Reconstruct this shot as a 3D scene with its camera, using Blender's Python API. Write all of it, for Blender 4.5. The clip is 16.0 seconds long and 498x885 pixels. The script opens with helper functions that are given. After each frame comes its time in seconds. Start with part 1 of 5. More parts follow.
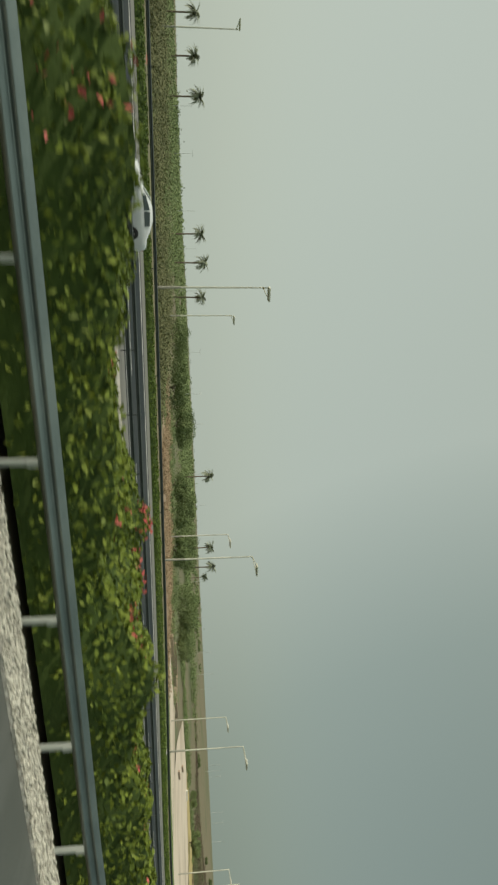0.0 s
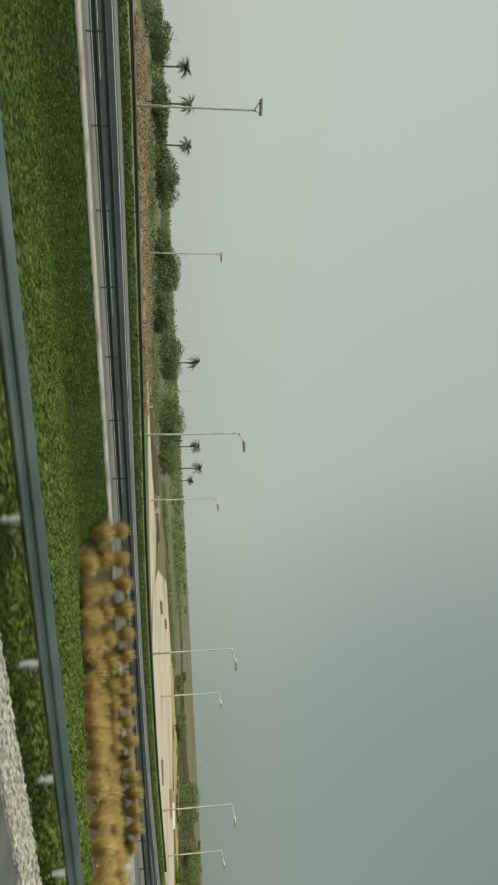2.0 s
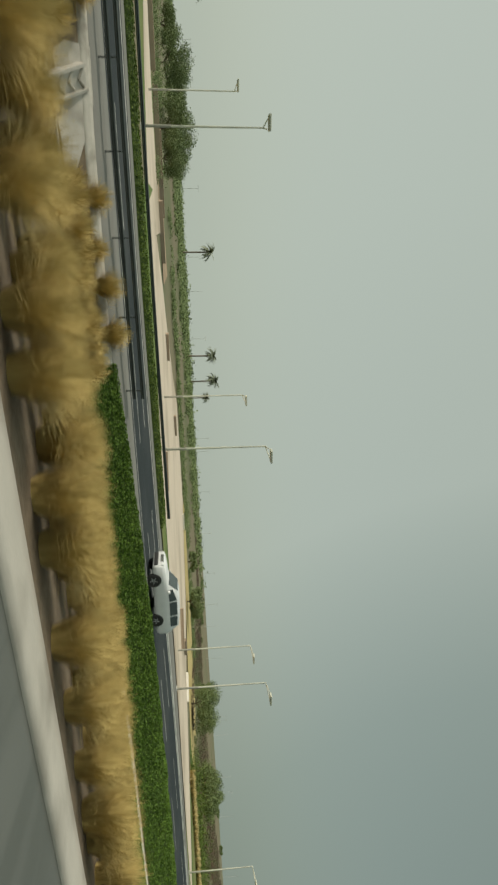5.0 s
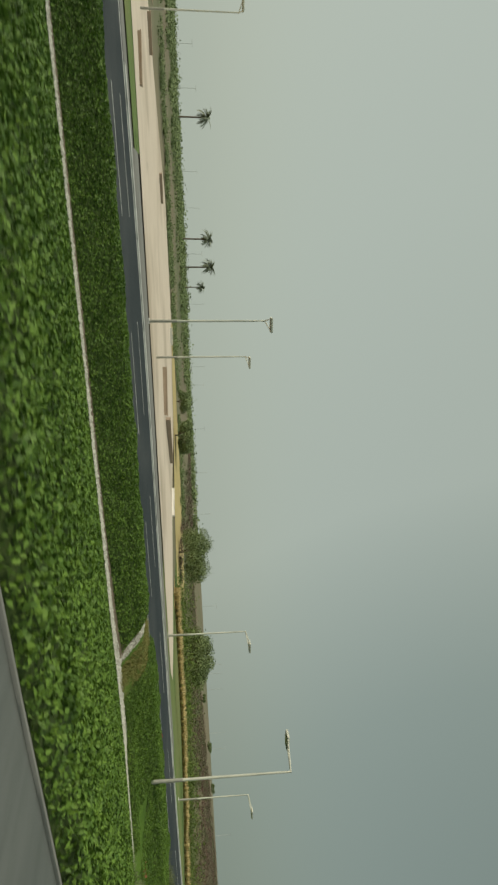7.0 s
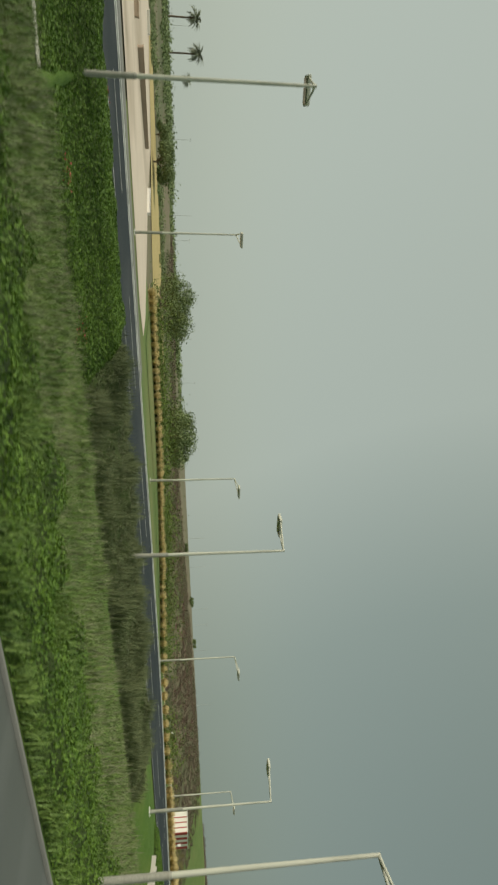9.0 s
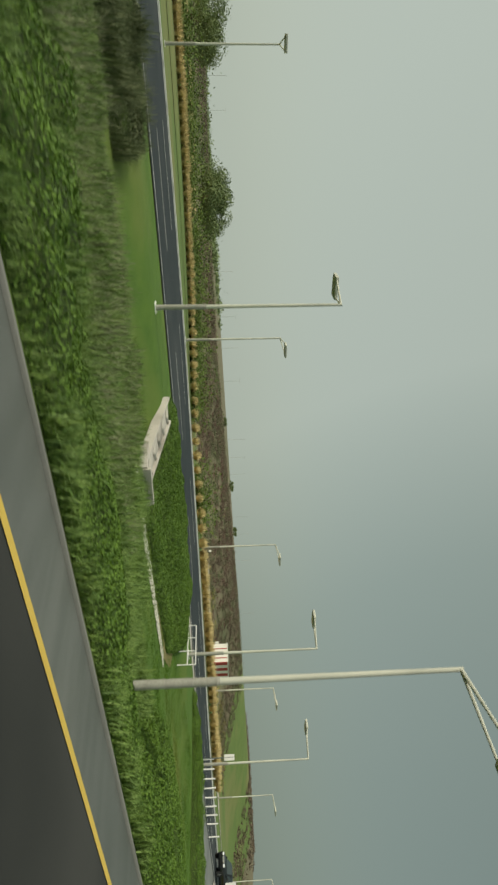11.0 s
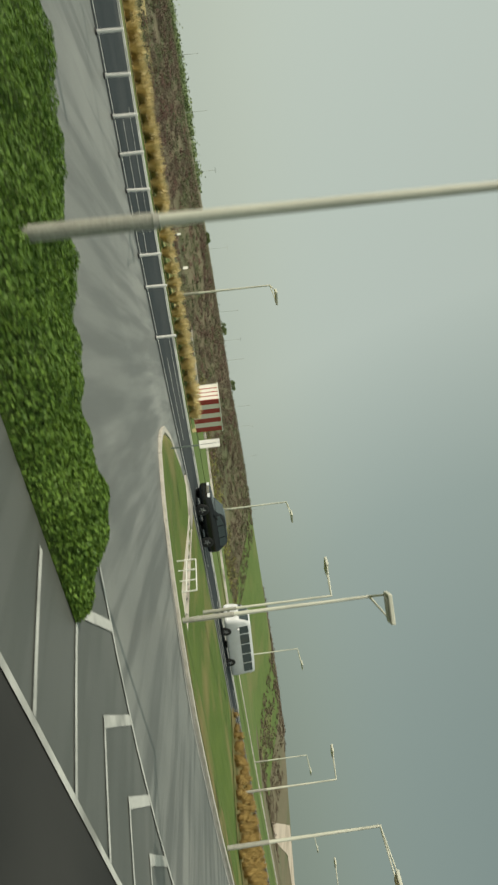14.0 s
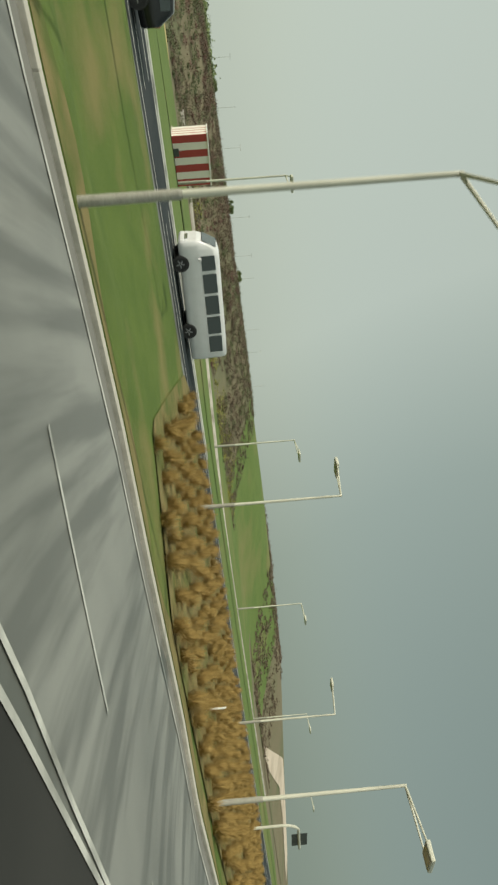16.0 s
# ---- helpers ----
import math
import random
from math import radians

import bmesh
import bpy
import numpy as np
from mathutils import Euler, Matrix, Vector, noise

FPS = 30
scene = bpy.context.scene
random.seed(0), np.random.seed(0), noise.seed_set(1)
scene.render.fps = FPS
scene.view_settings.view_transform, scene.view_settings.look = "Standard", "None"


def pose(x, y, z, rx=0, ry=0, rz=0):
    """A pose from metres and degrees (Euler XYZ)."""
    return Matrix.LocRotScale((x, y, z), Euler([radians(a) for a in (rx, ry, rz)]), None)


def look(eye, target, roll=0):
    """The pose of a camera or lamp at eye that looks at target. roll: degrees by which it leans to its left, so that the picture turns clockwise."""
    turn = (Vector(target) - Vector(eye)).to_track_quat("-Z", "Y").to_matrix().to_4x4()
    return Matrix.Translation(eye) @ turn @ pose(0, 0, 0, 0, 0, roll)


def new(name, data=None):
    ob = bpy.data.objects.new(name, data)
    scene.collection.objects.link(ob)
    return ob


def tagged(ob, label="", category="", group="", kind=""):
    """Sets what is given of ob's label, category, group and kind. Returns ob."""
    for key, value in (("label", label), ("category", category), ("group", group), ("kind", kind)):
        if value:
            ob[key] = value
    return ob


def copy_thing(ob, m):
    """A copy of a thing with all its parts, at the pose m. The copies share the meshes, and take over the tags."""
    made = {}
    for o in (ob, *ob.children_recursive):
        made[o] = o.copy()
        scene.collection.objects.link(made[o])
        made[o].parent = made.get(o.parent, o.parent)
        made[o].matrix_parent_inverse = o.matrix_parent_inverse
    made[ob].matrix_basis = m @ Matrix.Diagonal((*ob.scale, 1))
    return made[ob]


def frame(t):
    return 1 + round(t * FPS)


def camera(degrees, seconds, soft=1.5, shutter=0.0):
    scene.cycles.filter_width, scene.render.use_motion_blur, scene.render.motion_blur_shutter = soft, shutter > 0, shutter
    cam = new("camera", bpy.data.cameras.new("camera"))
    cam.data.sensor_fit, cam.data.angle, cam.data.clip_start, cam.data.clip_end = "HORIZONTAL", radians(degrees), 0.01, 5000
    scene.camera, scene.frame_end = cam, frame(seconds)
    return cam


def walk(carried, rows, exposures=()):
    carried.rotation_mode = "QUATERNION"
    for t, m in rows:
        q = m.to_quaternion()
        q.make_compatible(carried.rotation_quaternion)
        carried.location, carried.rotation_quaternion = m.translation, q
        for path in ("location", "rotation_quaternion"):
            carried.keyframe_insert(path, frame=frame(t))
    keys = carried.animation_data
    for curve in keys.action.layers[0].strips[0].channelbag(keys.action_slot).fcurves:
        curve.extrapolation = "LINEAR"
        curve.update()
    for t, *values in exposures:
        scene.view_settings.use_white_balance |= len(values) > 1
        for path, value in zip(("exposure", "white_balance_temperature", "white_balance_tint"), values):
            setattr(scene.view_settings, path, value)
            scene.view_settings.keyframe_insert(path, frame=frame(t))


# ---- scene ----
cam = camera(43.6, 16.0, soft=2.4, shutter=0.12)
PATH = [
    (0, (0.357, -0.582, 2.727), (1.161, 1.238, 2.928), 88.78),
    (0.5, (10.227, -0.778, 2.712), (11.054, 1.027, 2.956), 87.90),
    (1, (19.587, -0.872, 2.804), (20.439, 0.925, 3.02), 88.12),
    (1.5, (29.318, -0.783, 2.537), (30.162, 1.016, 2.767), 88.44),
    (2, (39.227, -0.53, 2.466), (40.066, 1.269, 2.711), 88.72),
    (2.5, (48.028, -0.581, 2.241), (48.864, 1.22, 2.483), 89.01),
    (3, (57.722, -0.757, 2.143), (58.542, 1.051, 2.386), 89.32),
    (3.5, (67.373, 0.005, 2.229), (68.172, 1.829, 2.418), 89.22),
    (4, (76.534, 0.296, 2.377), (77.201, 2.172, 2.572), 88.53),
    (4.5, (86.141, 0.739, 2.203), (86.807, 2.615, 2.4), 88.18),
    (7, (132.046, 3.348, 3.002), (132.721, 5.22, 3.206), 88.80),
    (7.5, (141.356, 4.571, 3.278), (142.037, 6.439, 3.486), 88.60),
    (8, (150.477, 5.066, 3.294), (151.187, 6.924, 3.509), 88.69),
    (8.5, (157.272, 5.361, 3.561), (158.131, 7.149, 3.815), 89.43),
    (9, (164.503, 5.63, 3.517), (165.401, 7.401, 3.762), 89.21),
    (9.5, (172.018, 5.481, 3.437), (173.017, 7.204, 3.622), 88.86),
    (12, (210.348, 5.77, 4.848), (211.394, 7.472, 4.939), 87.93),
    (12.5, (217.791, 6.059, 5.141), (218.826, 7.768, 5.241), 86.44),
    (13, (225.667, 6.582, 5.059), (226.711, 8.284, 5.171), 84.94),
    (13.5, (233.693, 6.734, 5.018), (234.769, 8.414, 5.148), 83.82),
    (14, (241.545, 6.923, 5.169), (242.725, 8.536, 5.255), 83.25),
    (14.5, (248.843, 7.118, 5.323), (250.073, 8.693, 5.4), 84.02),
    (15, (256.441, 7.314, 5.379), (257.701, 8.866, 5.419), 84.60),
    (15.5, (264.008, 7.343, 5.612), (265.263, 8.899, 5.657), 84.30),
    (16, (271.018, 7.325, 5.782), (272.275, 8.88, 5.826), 85.30),
]
walk(cam, [(t, look(eye, target, roll)) for t, eye, target, roll in PATH], exposures=[(0, 0.0), (4.5, -0.04), (7, -0.15), (9.5, -0.10), (12, 0.0), (13, 0.04), (14.5, 0.12), (16, 0.15)])

# ---- light ----
SUN_DIR = Vector((1.0, -0.06, -0.66)).normalized()          # the way the light travels
sun = new("sun", bpy.data.lights.new("sun", "SUN"))
sun.data.energy, sun.data.angle, sun.data.color = 2.6, radians(0.5), (1.0, 0.93, 0.80)
sun.matrix_world = Matrix.Translation((0, 0, 60)) @ SUN_DIR.to_track_quat("-Z", "Y").to_matrix().to_4x4()

world = bpy.data.worlds.new("hazy_sky")
scene.world = world
world.use_nodes = True
wn, wl = world.node_tree.nodes, world.node_tree.links
wn.clear()
w_out, w_bg = wn.new("ShaderNodeOutputWorld"), wn.new("ShaderNodeBackground")
w_bg2, w_add = wn.new("ShaderNodeBackground"), wn.new("ShaderNodeAddShader")
w_sky = wn.new("ShaderNodeTexSky")
w_sky.sky_type, w_sky.sun_disc = "NISHITA", False
w_sky.sun_elevation, w_sky.sun_rotation = radians(33), radians(-86)
w_sky.dust_density, w_sky.air_density = 6.0, 1.0
w_bg.inputs["Strength"].default_value = 0.02
wl.new(w_sky.outputs["Color"], w_bg.inputs["Color"])
# thick haze: brighter towards the sun and the horizon
w_co, w_dot, w_sep = wn.new("ShaderNodeTexCoord"), wn.new("ShaderNodeVectorMath"), wn.new("ShaderNodeSeparateXYZ")
w_dot.operation = "DOT_PRODUCT"
w_dot.inputs[1].default_value = (-0.80, -0.05, -0.33)
w_map, w_ramp = wn.new("ShaderNodeMapRange"), wn.new("ShaderNodeValToRGB")
w_map.inputs["From Min"].default_value, w_map.inputs["From Max"].default_value = -0.85, 0.85
wl.new(w_co.outputs["Generated"], w_dot.inputs[0])
wl.new(w_dot.outputs["Value"], w_map.inputs["Value"])
wl.new(w_map.outputs["Result"], w_ramp.inputs["Fac"])
w_ramp.color_ramp.elements[0].color = (0.168, 0.212, 0.172, 1)
w_ramp.color_ramp.elements[1].color = (0.47, 0.52, 0.43, 1)
mid = w_ramp.color_ramp.elements.new(0.42)
mid.color = (0.432, 0.487, 0.412, 1)
low = w_ramp.color_ramp.elements.new(0.22)
low.color = (0.398, 0.451, 0.384, 1)
low = w_ramp.color_ramp.elements.new(0.11)
low.color = (0.252, 0.305, 0.256, 1)
w_bg2.inputs["Strength"].default_value = 1.0
wl.new(w_ramp.outputs["Color"], w_bg2.inputs["Color"])
wl.new(w_bg.outputs[0], w_add.inputs[0])
wl.new(w_bg2.outputs[0], w_add.inputs[1])
wl.new(w_add.outputs[0], w_out.inputs["Surface"])


# ---- materials ----
def mat(name, a, b, scale=3.0, rough=0.8, bump=0.3, fine=40.0, metal=0.0, stain=None, stain_scale=0.25, island=False, contrast=1.0, spec=0.3):
    """Two colours mixed by a coarse and a fine noise, a stain at large scale, and fine relief."""
    m = bpy.data.materials.new(name)
    m.use_nodes = True
    nd, ln = m.node_tree.nodes, m.node_tree.links
    bsdf = nd["Principled BSDF"]
    co = nd.new("ShaderNodeTexCoord")
    n1, n2 = nd.new("ShaderNodeTexNoise"), nd.new("ShaderNodeTexNoise")
    n1.inputs["Scale"].default_value, n1.inputs["Detail"].default_value = scale, 4
    n2.inputs["Scale"].default_value, n2.inputs["Detail"].default_value = fine, 3
    for n in (n1, n2):
        ln.new(co.outputs["Object"], n.inputs["Vector"])
    add = nd.new("ShaderNodeMath")
    add.operation = "ADD"
    if island:
        geo = nd.new("ShaderNodeNewGeometry")
        ln.new(geo.outputs["Random Per Island"], add.inputs[0])
    else:
        ln.new(n2.outputs["Fac"], add.inputs[0])
    ln.new(n1.outputs["Fac"], add.inputs[1])
    rng = nd.new("ShaderNodeMapRange")
    half = 0.55 / contrast
    if island:
        rng.inputs["From Min"].default_value, rng.inputs["From Max"].default_value = 0.3, 1.5
    else:
        rng.inputs["From Min"].default_value, rng.inputs["From Max"].default_value = 1.0 - half, 1.0 + half
    ln.new(add.outputs[0], rng.inputs["Value"])
    mix = nd.new("ShaderNodeMix")
    mix.data_type = "RGBA"
    mix.inputs[6].default_value, mix.inputs[7].default_value = (*a, 1), (*b, 1)
    ln.new(rng.outputs["Result"], mix.inputs[0])
    colour = mix.outputs[2]
    if stain:
        n3, r3, mx = nd.new("ShaderNodeTexNoise"), nd.new("ShaderNodeMapRange"), nd.new("ShaderNodeMix")
        n3.inputs["Scale"].default_value, n3.inputs["Detail"].default_value = stain_scale, 5
        ln.new(co.outputs["Object"], n3.inputs["Vector"])
        r3.inputs["From Min"].default_value, r3.inputs["From Max"].default_value = 0.48, 0.68
        ln.new(n3.outputs["Fac"], r3.inputs["Value"])
        mx.data_type = "RGBA"
        mx.inputs[7].default_value = (*stain, 1)
        ln.new(r3.outputs["Result"], mx.inputs[0])
        ln.new(colour, mx.inputs[6])
        colour = mx.outputs[2]
    ln.new(colour, bsdf.inputs["Base Color"])
    bsdf.inputs["Roughness"].default_value, bsdf.inputs["Metallic"].default_value = rough, metal
    bsdf.inputs["Specular IOR Level"].default_value = spec
    if bump:
        bp = nd.new("ShaderNodeBump")
        bp.inputs["Strength"].default_value, bp.inputs["Distance"].default_value = bump, 0.03
        ln.new(n2.outputs["Fac"], bp.inputs["Height"])
        ln.new(bp.outputs["Normal"], bsdf.inputs["Normal"])
    return m


def plain(name, c, rough=0.5, metal=0.0, spec=0.5):
    return mat(name, tuple(v * 0.88 for v in c), tuple(min(1, v * 1.08) for v in c), 2.0, rough, 0.04, 60.0, metal, spec=spec)


M = {}
M["earth"] = mat("dry_earth", (0.145, 0.135, 0.080), (0.235, 0.20, 0.125), 0.5, 0.95, 0.5, 6.0, stain=(0.13, 0.15, 0.075), stain_scale=0.035)
M["asphalt_near"] = mat("worn_light_asphalt", (0.150, 0.156, 0.141), (0.205, 0.211, 0.191), 0.35, 0.45, 0.10, 60.0, stain=(0.27, 0.275, 0.25), stain_scale=0.11, spec=0.5)


def streaks(m, turn, length, width, colour, amount):
    """Long streaks in one direction over a road surface: reflections painted into its colour."""
    n, l = m.node_tree.nodes, m.node_tree.links
    mp, nz, rg, mx = n.new("ShaderNodeMapping"), n.new("ShaderNodeTexNoise"), n.new("ShaderNodeMapRange"), n.new("ShaderNodeMix")
    mp.vector_type = "TEXTURE"
    mp.inputs["Scale"].default_value = (length, width, 1.0)
    mp.inputs["Rotation"].default_value = (0, 0, radians(turn))
    nz.inputs["Scale"].default_value, nz.inputs["Detail"].default_value = 1.0, 6
    rg.inputs["From Min"].default_value, rg.inputs["From Max"].default_value = 0.44, 0.60
    rg.inputs["To Max"].default_value = amount
    mx.data_type = "RGBA"
    mx.inputs[7].default_value = (*colour, 1)
    bs = n["Principled BSDF"]
    old = bs.inputs["Base Color"].links[0].from_socket
    tc = [q for q in n if q.type == "TEX_COORD"][0]
    l.new(tc.outputs["Object"], mp.inputs["Vector"])
    l.new(mp.outputs["Vector"], nz.inputs["Vector"])
    l.new(nz.outputs["Fac"], rg.inputs["Value"])
    l.new(rg.outputs["Result"], mx.inputs[0])
    l.new(old, mx.inputs[6])
    l.new(mx.outputs[2], bs.inputs["Base Color"])


# dark bands between reflections, painted slantwise across the crossing
streaks(M["asphalt_near"], 60, 8.0, 0.7, (0.085, 0.089, 0.080), 0.68)
M["asphalt_lane"] = mat("dark_lane_asphalt", (0.022, 0.023, 0.021), (0.040, 0.041, 0.038), 0.4, 0.8, 0.15, 60.0, stain=(0.050, 0.050, 0.046), stain_scale=0.15, spec=0.2)
M["asphalt_mid"] = mat("grey_shoulder_asphalt", (0.088, 0.094, 0.084), (0.128, 0.134, 0.119), 0.35, 0.5, 0.10, 60.0, stain=(0.158, 0.163, 0.146), stain_scale=0.11, spec=0.5)
streaks(M["asphalt_mid"], 84, 4.0, 0.5, (0.066, 0.073, 0.061), 0.45)
M["verge"] = mat("compacted_tan_verge", (0.235, 0.222, 0.175), (0.345, 0.325, 0.262), 1.2, 0.95, 0.3, 25.0, stain=(0.18, 0.175, 0.13), stain_scale=0.4)
M["asphalt_far"] = mat("dark_asphalt", (0.022, 0.030, 0.033), (0.040, 0.050, 0.054), 0.5, 0.85, 0.15, 50.0, stain=(0.058, 0.066, 0.067), stain_scale=0.12, spec=0.15)
M["shoulder"] = mat("pale_shoulder_asphalt", (0.17, 0.172, 0.155), (0.25, 0.245, 0.22), 0.6, 0.8, 0.2, 40.0)
M["stone"] = mat("white_gravel_stones", (0.22, 0.215, 0.17), (0.66, 0.65, 0.56), 3.0, 0.9, 0.0, 30.0, island=True)
M["gravel"] = mat("white_gravel", (0.15, 0.145, 0.12), (0.66, 0.64, 0.57), 14.0, 0.9, 1.0, 32.0, contrast=2.2)
M["concrete"] = mat("pale_concrete", (0.40, 0.38, 0.33), (0.56, 0.53, 0.47), 1.2, 0.85, 0.2, 30.0, stain=(0.28, 0.26, 0.22), stain_scale=0.5)
M["kerb"] = mat("weathered_kerb_concrete", (0.42, 0.40, 0.35), (0.60, 0.57, 0.50), 2.0, 0.85, 0.25, 30.0, stain=(0.25, 0.23, 0.19), stain_scale=0.7)
M["line"] = mat("worn_white_road_paint", (0.40, 0.41, 0.375), (0.66, 0.665, 0.61), 2.0, 0.6, 0.1, 25.0, stain=(0.27, 0.275, 0.25), stain_scale=0.8)
M["yellow_line"] = mat("yellow_road_paint", (0.55, 0.38, 0.06), (0.70, 0.50, 0.10), 2.0, 0.6, 0.1, 25.0)
M["sand"] = mat("pale_beige_paving", (0.56, 0.48, 0.38), (0.68, 0.59, 0.48), 0.3, 0.9, 0.2, 12.0, stain=(0.42, 0.35, 0.26), stain_scale=0.06)
M["sandwall"] = mat("brown_low_wall", (0.36, 0.28, 0.21), (0.46, 0.37, 0.28), 1.0, 0.9, 0.3, 15.0)
M["lawn"] = mat("mown_lawn", (0.050, 0.112, 0.012), (0.104, 0.188, 0.024), 0.9, 0.9, 0.9, 22.0, stain=(0.135, 0.178, 0.036), stain_scale=0.16, contrast=1.3)
M["island_lawn"] = mat("patchy_olive_lawn", (0.062, 0.112, 0.018), (0.125, 0.178, 0.036), 0.5, 0.9, 0.9, 22.0, stain=(0.20, 0.185, 0.065), stain_scale=0.22, contrast=1.5)
M["lawn_far"] = mat("dull_green_turf", (0.085, 0.145, 0.032), (0.155, 0.215, 0.058), 0.2, 0.9, 0.6, 12.0, stain=(0.19, 0.195, 0.07), stain_scale=0.06)
M["drygrass"] = mat("straw_yellow_grass", (0.40, 0.32, 0.13), (0.56, 0.46, 0.22), 0.4, 0.95, 0.6, 12.0)
M["worn_lawn"] = mat("worn_brownish_lawn", (0.14, 0.135, 0.045), (0.27, 0.21, 0.09), 0.9, 0.95, 0.6, 18.0, stain=(0.10, 0.13, 0.03), stain_scale=0.5)
# shrub core, darker green than the leaves to paint the shade between them
M["bed"] = mat("shade_dark_shrub_core", (0.025, 0.045, 0.009), (0.060, 0.095, 0.018), 1.0, 0.95, 0.6, 15.0)
M["soil"] = mat("brown_bed_soil", (0.10, 0.078, 0.052), (0.215, 0.172, 0.12), 1.5, 0.95, 0.8, 18.0, contrast=1.6)
M["galv"] = mat("galvanised_steel", (0.15, 0.185, 0.178), (0.25, 0.30, 0.288), 1.5, 0.33, 0.05, 30.0, metal=0.8, stain=(0.29, 0.335, 0.315), stain_scale=0.6)
M["galv_dark"] = mat("dull_dark_steel", (0.055, 0.065, 0.062), (0.10, 0.115, 0.11), 1.5, 0.5, 0.05, 30.0, metal=0.5)
M["post"] = mat("galvanised_post", (0.30, 0.34, 0.31), (0.44, 0.48, 0.44), 2.0, 0.5, 0.05, 30.0, metal=0.2)
M["pole"] = mat("cream_painted_pole", (0.50, 0.51, 0.425), (0.61, 0.62, 0.515), 1.0, 0.45, 0.03, 30.0, stain=(0.42, 0.43, 0.355), stain_scale=0.5)
M["sleeve"] = mat("weathered_grey_pole_base", (0.24, 0.24, 0.20), (0.40, 0.40, 0.34), 3.0, 0.7, 0.2, 25.0, contrast=1.5)
# steel of the far masts, pale because haze is painted into it
M["far_steel"] = plain("haze_paled_steel", (0.42, 0.45, 0.41), 0.7)
M["lamp_glass"] = plain("lamp_glass", (0.34, 0.345, 0.30), 0.25)
M["white"] = plain("white_painted_steel", (0.72, 0.72, 0.68), 0.5)
M["red"] = mat("dark_red_cladding", (0.30, 0.045, 0.04), (0.40, 0.07, 0.06), 1.0, 0.6, 0.05, 30.0)
M["white_clad"] = mat("off_white_cladding", (0.68, 0.66, 0.60), (0.80, 0.78, 0.72), 1.0, 0.6, 0.05, 30.0)
M["leaf"] = mat("glossy_green_leaves", (0.042, 0.096, 0.013), (0.140, 0.240, 0.034), 0.35, 0.58, 0.0, 8.0, island=True, spec=0.25)
M["leaf_dark"] = mat("clipped_green_leaves", (0.058, 0.098, 0.016), (0.150, 0.215, 0.041), 0.35, 0.62, 0.0, 8.0, island=True, spec=0.22)
M["leaf_bush"] = mat("yellowish_green_leaves", (0.045, 0.082, 0.010), (0.190, 0.240, 0.034), 0.5, 0.6, 0.0, 8.0, island=True, spec=0.25)
M["leaf_olive"] = mat("olive_shrub_leaves", (0.060, 0.080, 0.035), (0.155, 0.175, 0.080), 0.4, 0.7, 0.0, 8.0, island=True)
M["leaf_yellow"] = mat("yellowing_leaves", (0.13, 0.15, 0.03), (0.30, 0.30, 0.06), 0.4, 0.6, 0.0, 8.0, island=True)
M["leaf_scrub"] = mat("olive_brown_scrub_leaves", (0.085, 0.095, 0.042), (0.185, 0.19, 0.088), 0.12, 0.8, 0.0, 8.0, island=True)
M["reed_brown"] = mat("dry_brown_reeds", (0.22, 0.155, 0.09), (0.42, 0.315, 0.20), 0.25, 0.85, 0.0, 8.0, island=True)
M["reed_blade"] = mat("grey_green_reed_blades", (0.045, 0.068, 0.026), (0.200, 0.232, 0.108), 0.5, 0.8, 0.0, 8.0, island=True)
M["ochre"] = mat("ochre_bare_ground", (0.30, 0.215, 0.14), (0.44, 0.33, 0.225), 0.4, 0.95, 0.4, 8.0, stain=(0.20, 0.17, 0.10), stain_scale=0.12)
M["leaf_rust"] = mat("dry_brown_shrub_leaves", (0.110, 0.088, 0.060), (0.150, 0.116, 0.078), 0.12, 0.8, 0.0, 8.0, island=True)
M["leaf_red"] = mat("dull_red_shrub_leaves", (0.125, 0.074, 0.056), (0.165, 0.096, 0.074), 0.25, 0.8, 0.0, 8.0, island=True)
# paler, duller green than the near leaves: painted haze for far trees
M["leaf_far"] = mat("haze_paled_tree_leaves", (0.085, 0.125, 0.045), (0.205, 0.265, 0.105), 0.25, 0.7, 0.0, 8.0, island=True)
M["flower"] = mat("red_bracts", (0.34, 0.05, 0.05), (0.50, 0.12, 0.10), 1.0, 0.6, 0.0, 8.0, island=True)
M["straw"] = mat("golden_fountain_grass", (0.325, 0.235, 0.070), (0.61, 0.48, 0.19), 0.8, 0.8, 0.0, 8.0, island=True)
M["straw_pale"] = mat("pale_wheat_fountain_grass", (0.46, 0.365, 0.16), (0.70, 0.59, 0.31), 0.8, 0.8, 0.0, 8.0, island=True)
M["straw_brown"] = mat("rusty_fountain_grass", (0.20, 0.130, 0.038), (0.46, 0.33, 0.115), 0.8, 0.8, 0.0, 8.0, island=True)
M["straw_green"] = mat("green_grass_blades", (0.10, 0.125, 0.03), (0.30, 0.27, 0.09), 0.8, 0.8, 0.0, 8.0, island=True)
M["grass_blade"] = mat("long_green_grass_blades", (0.060, 0.122, 0.023), (0.190, 0.285, 0.066), 0.6, 0.6, 0.0, 8.0, island=True)
M["seed"] = mat("grey_seed_heads", (0.13, 0.15, 0.075), (0.27, 0.28, 0.165), 0.3, 0.9, 0.0, 8.0, island=True)
M["bark"] = mat("grey_brown_bark", (0.11, 0.085, 0.06), (0.20, 0.165, 0.12), 3.0, 0.9, 0.6, 20.0)
# grey-green fronds lightened, with the haze of distance put into the colour
M["palm_leaf"] = mat("haze_paled_palm_fronds", (0.15, 0.18, 0.12), (0.28, 0.31, 0.21), 0.5, 0.6, 0.0, 8.0, island=True)
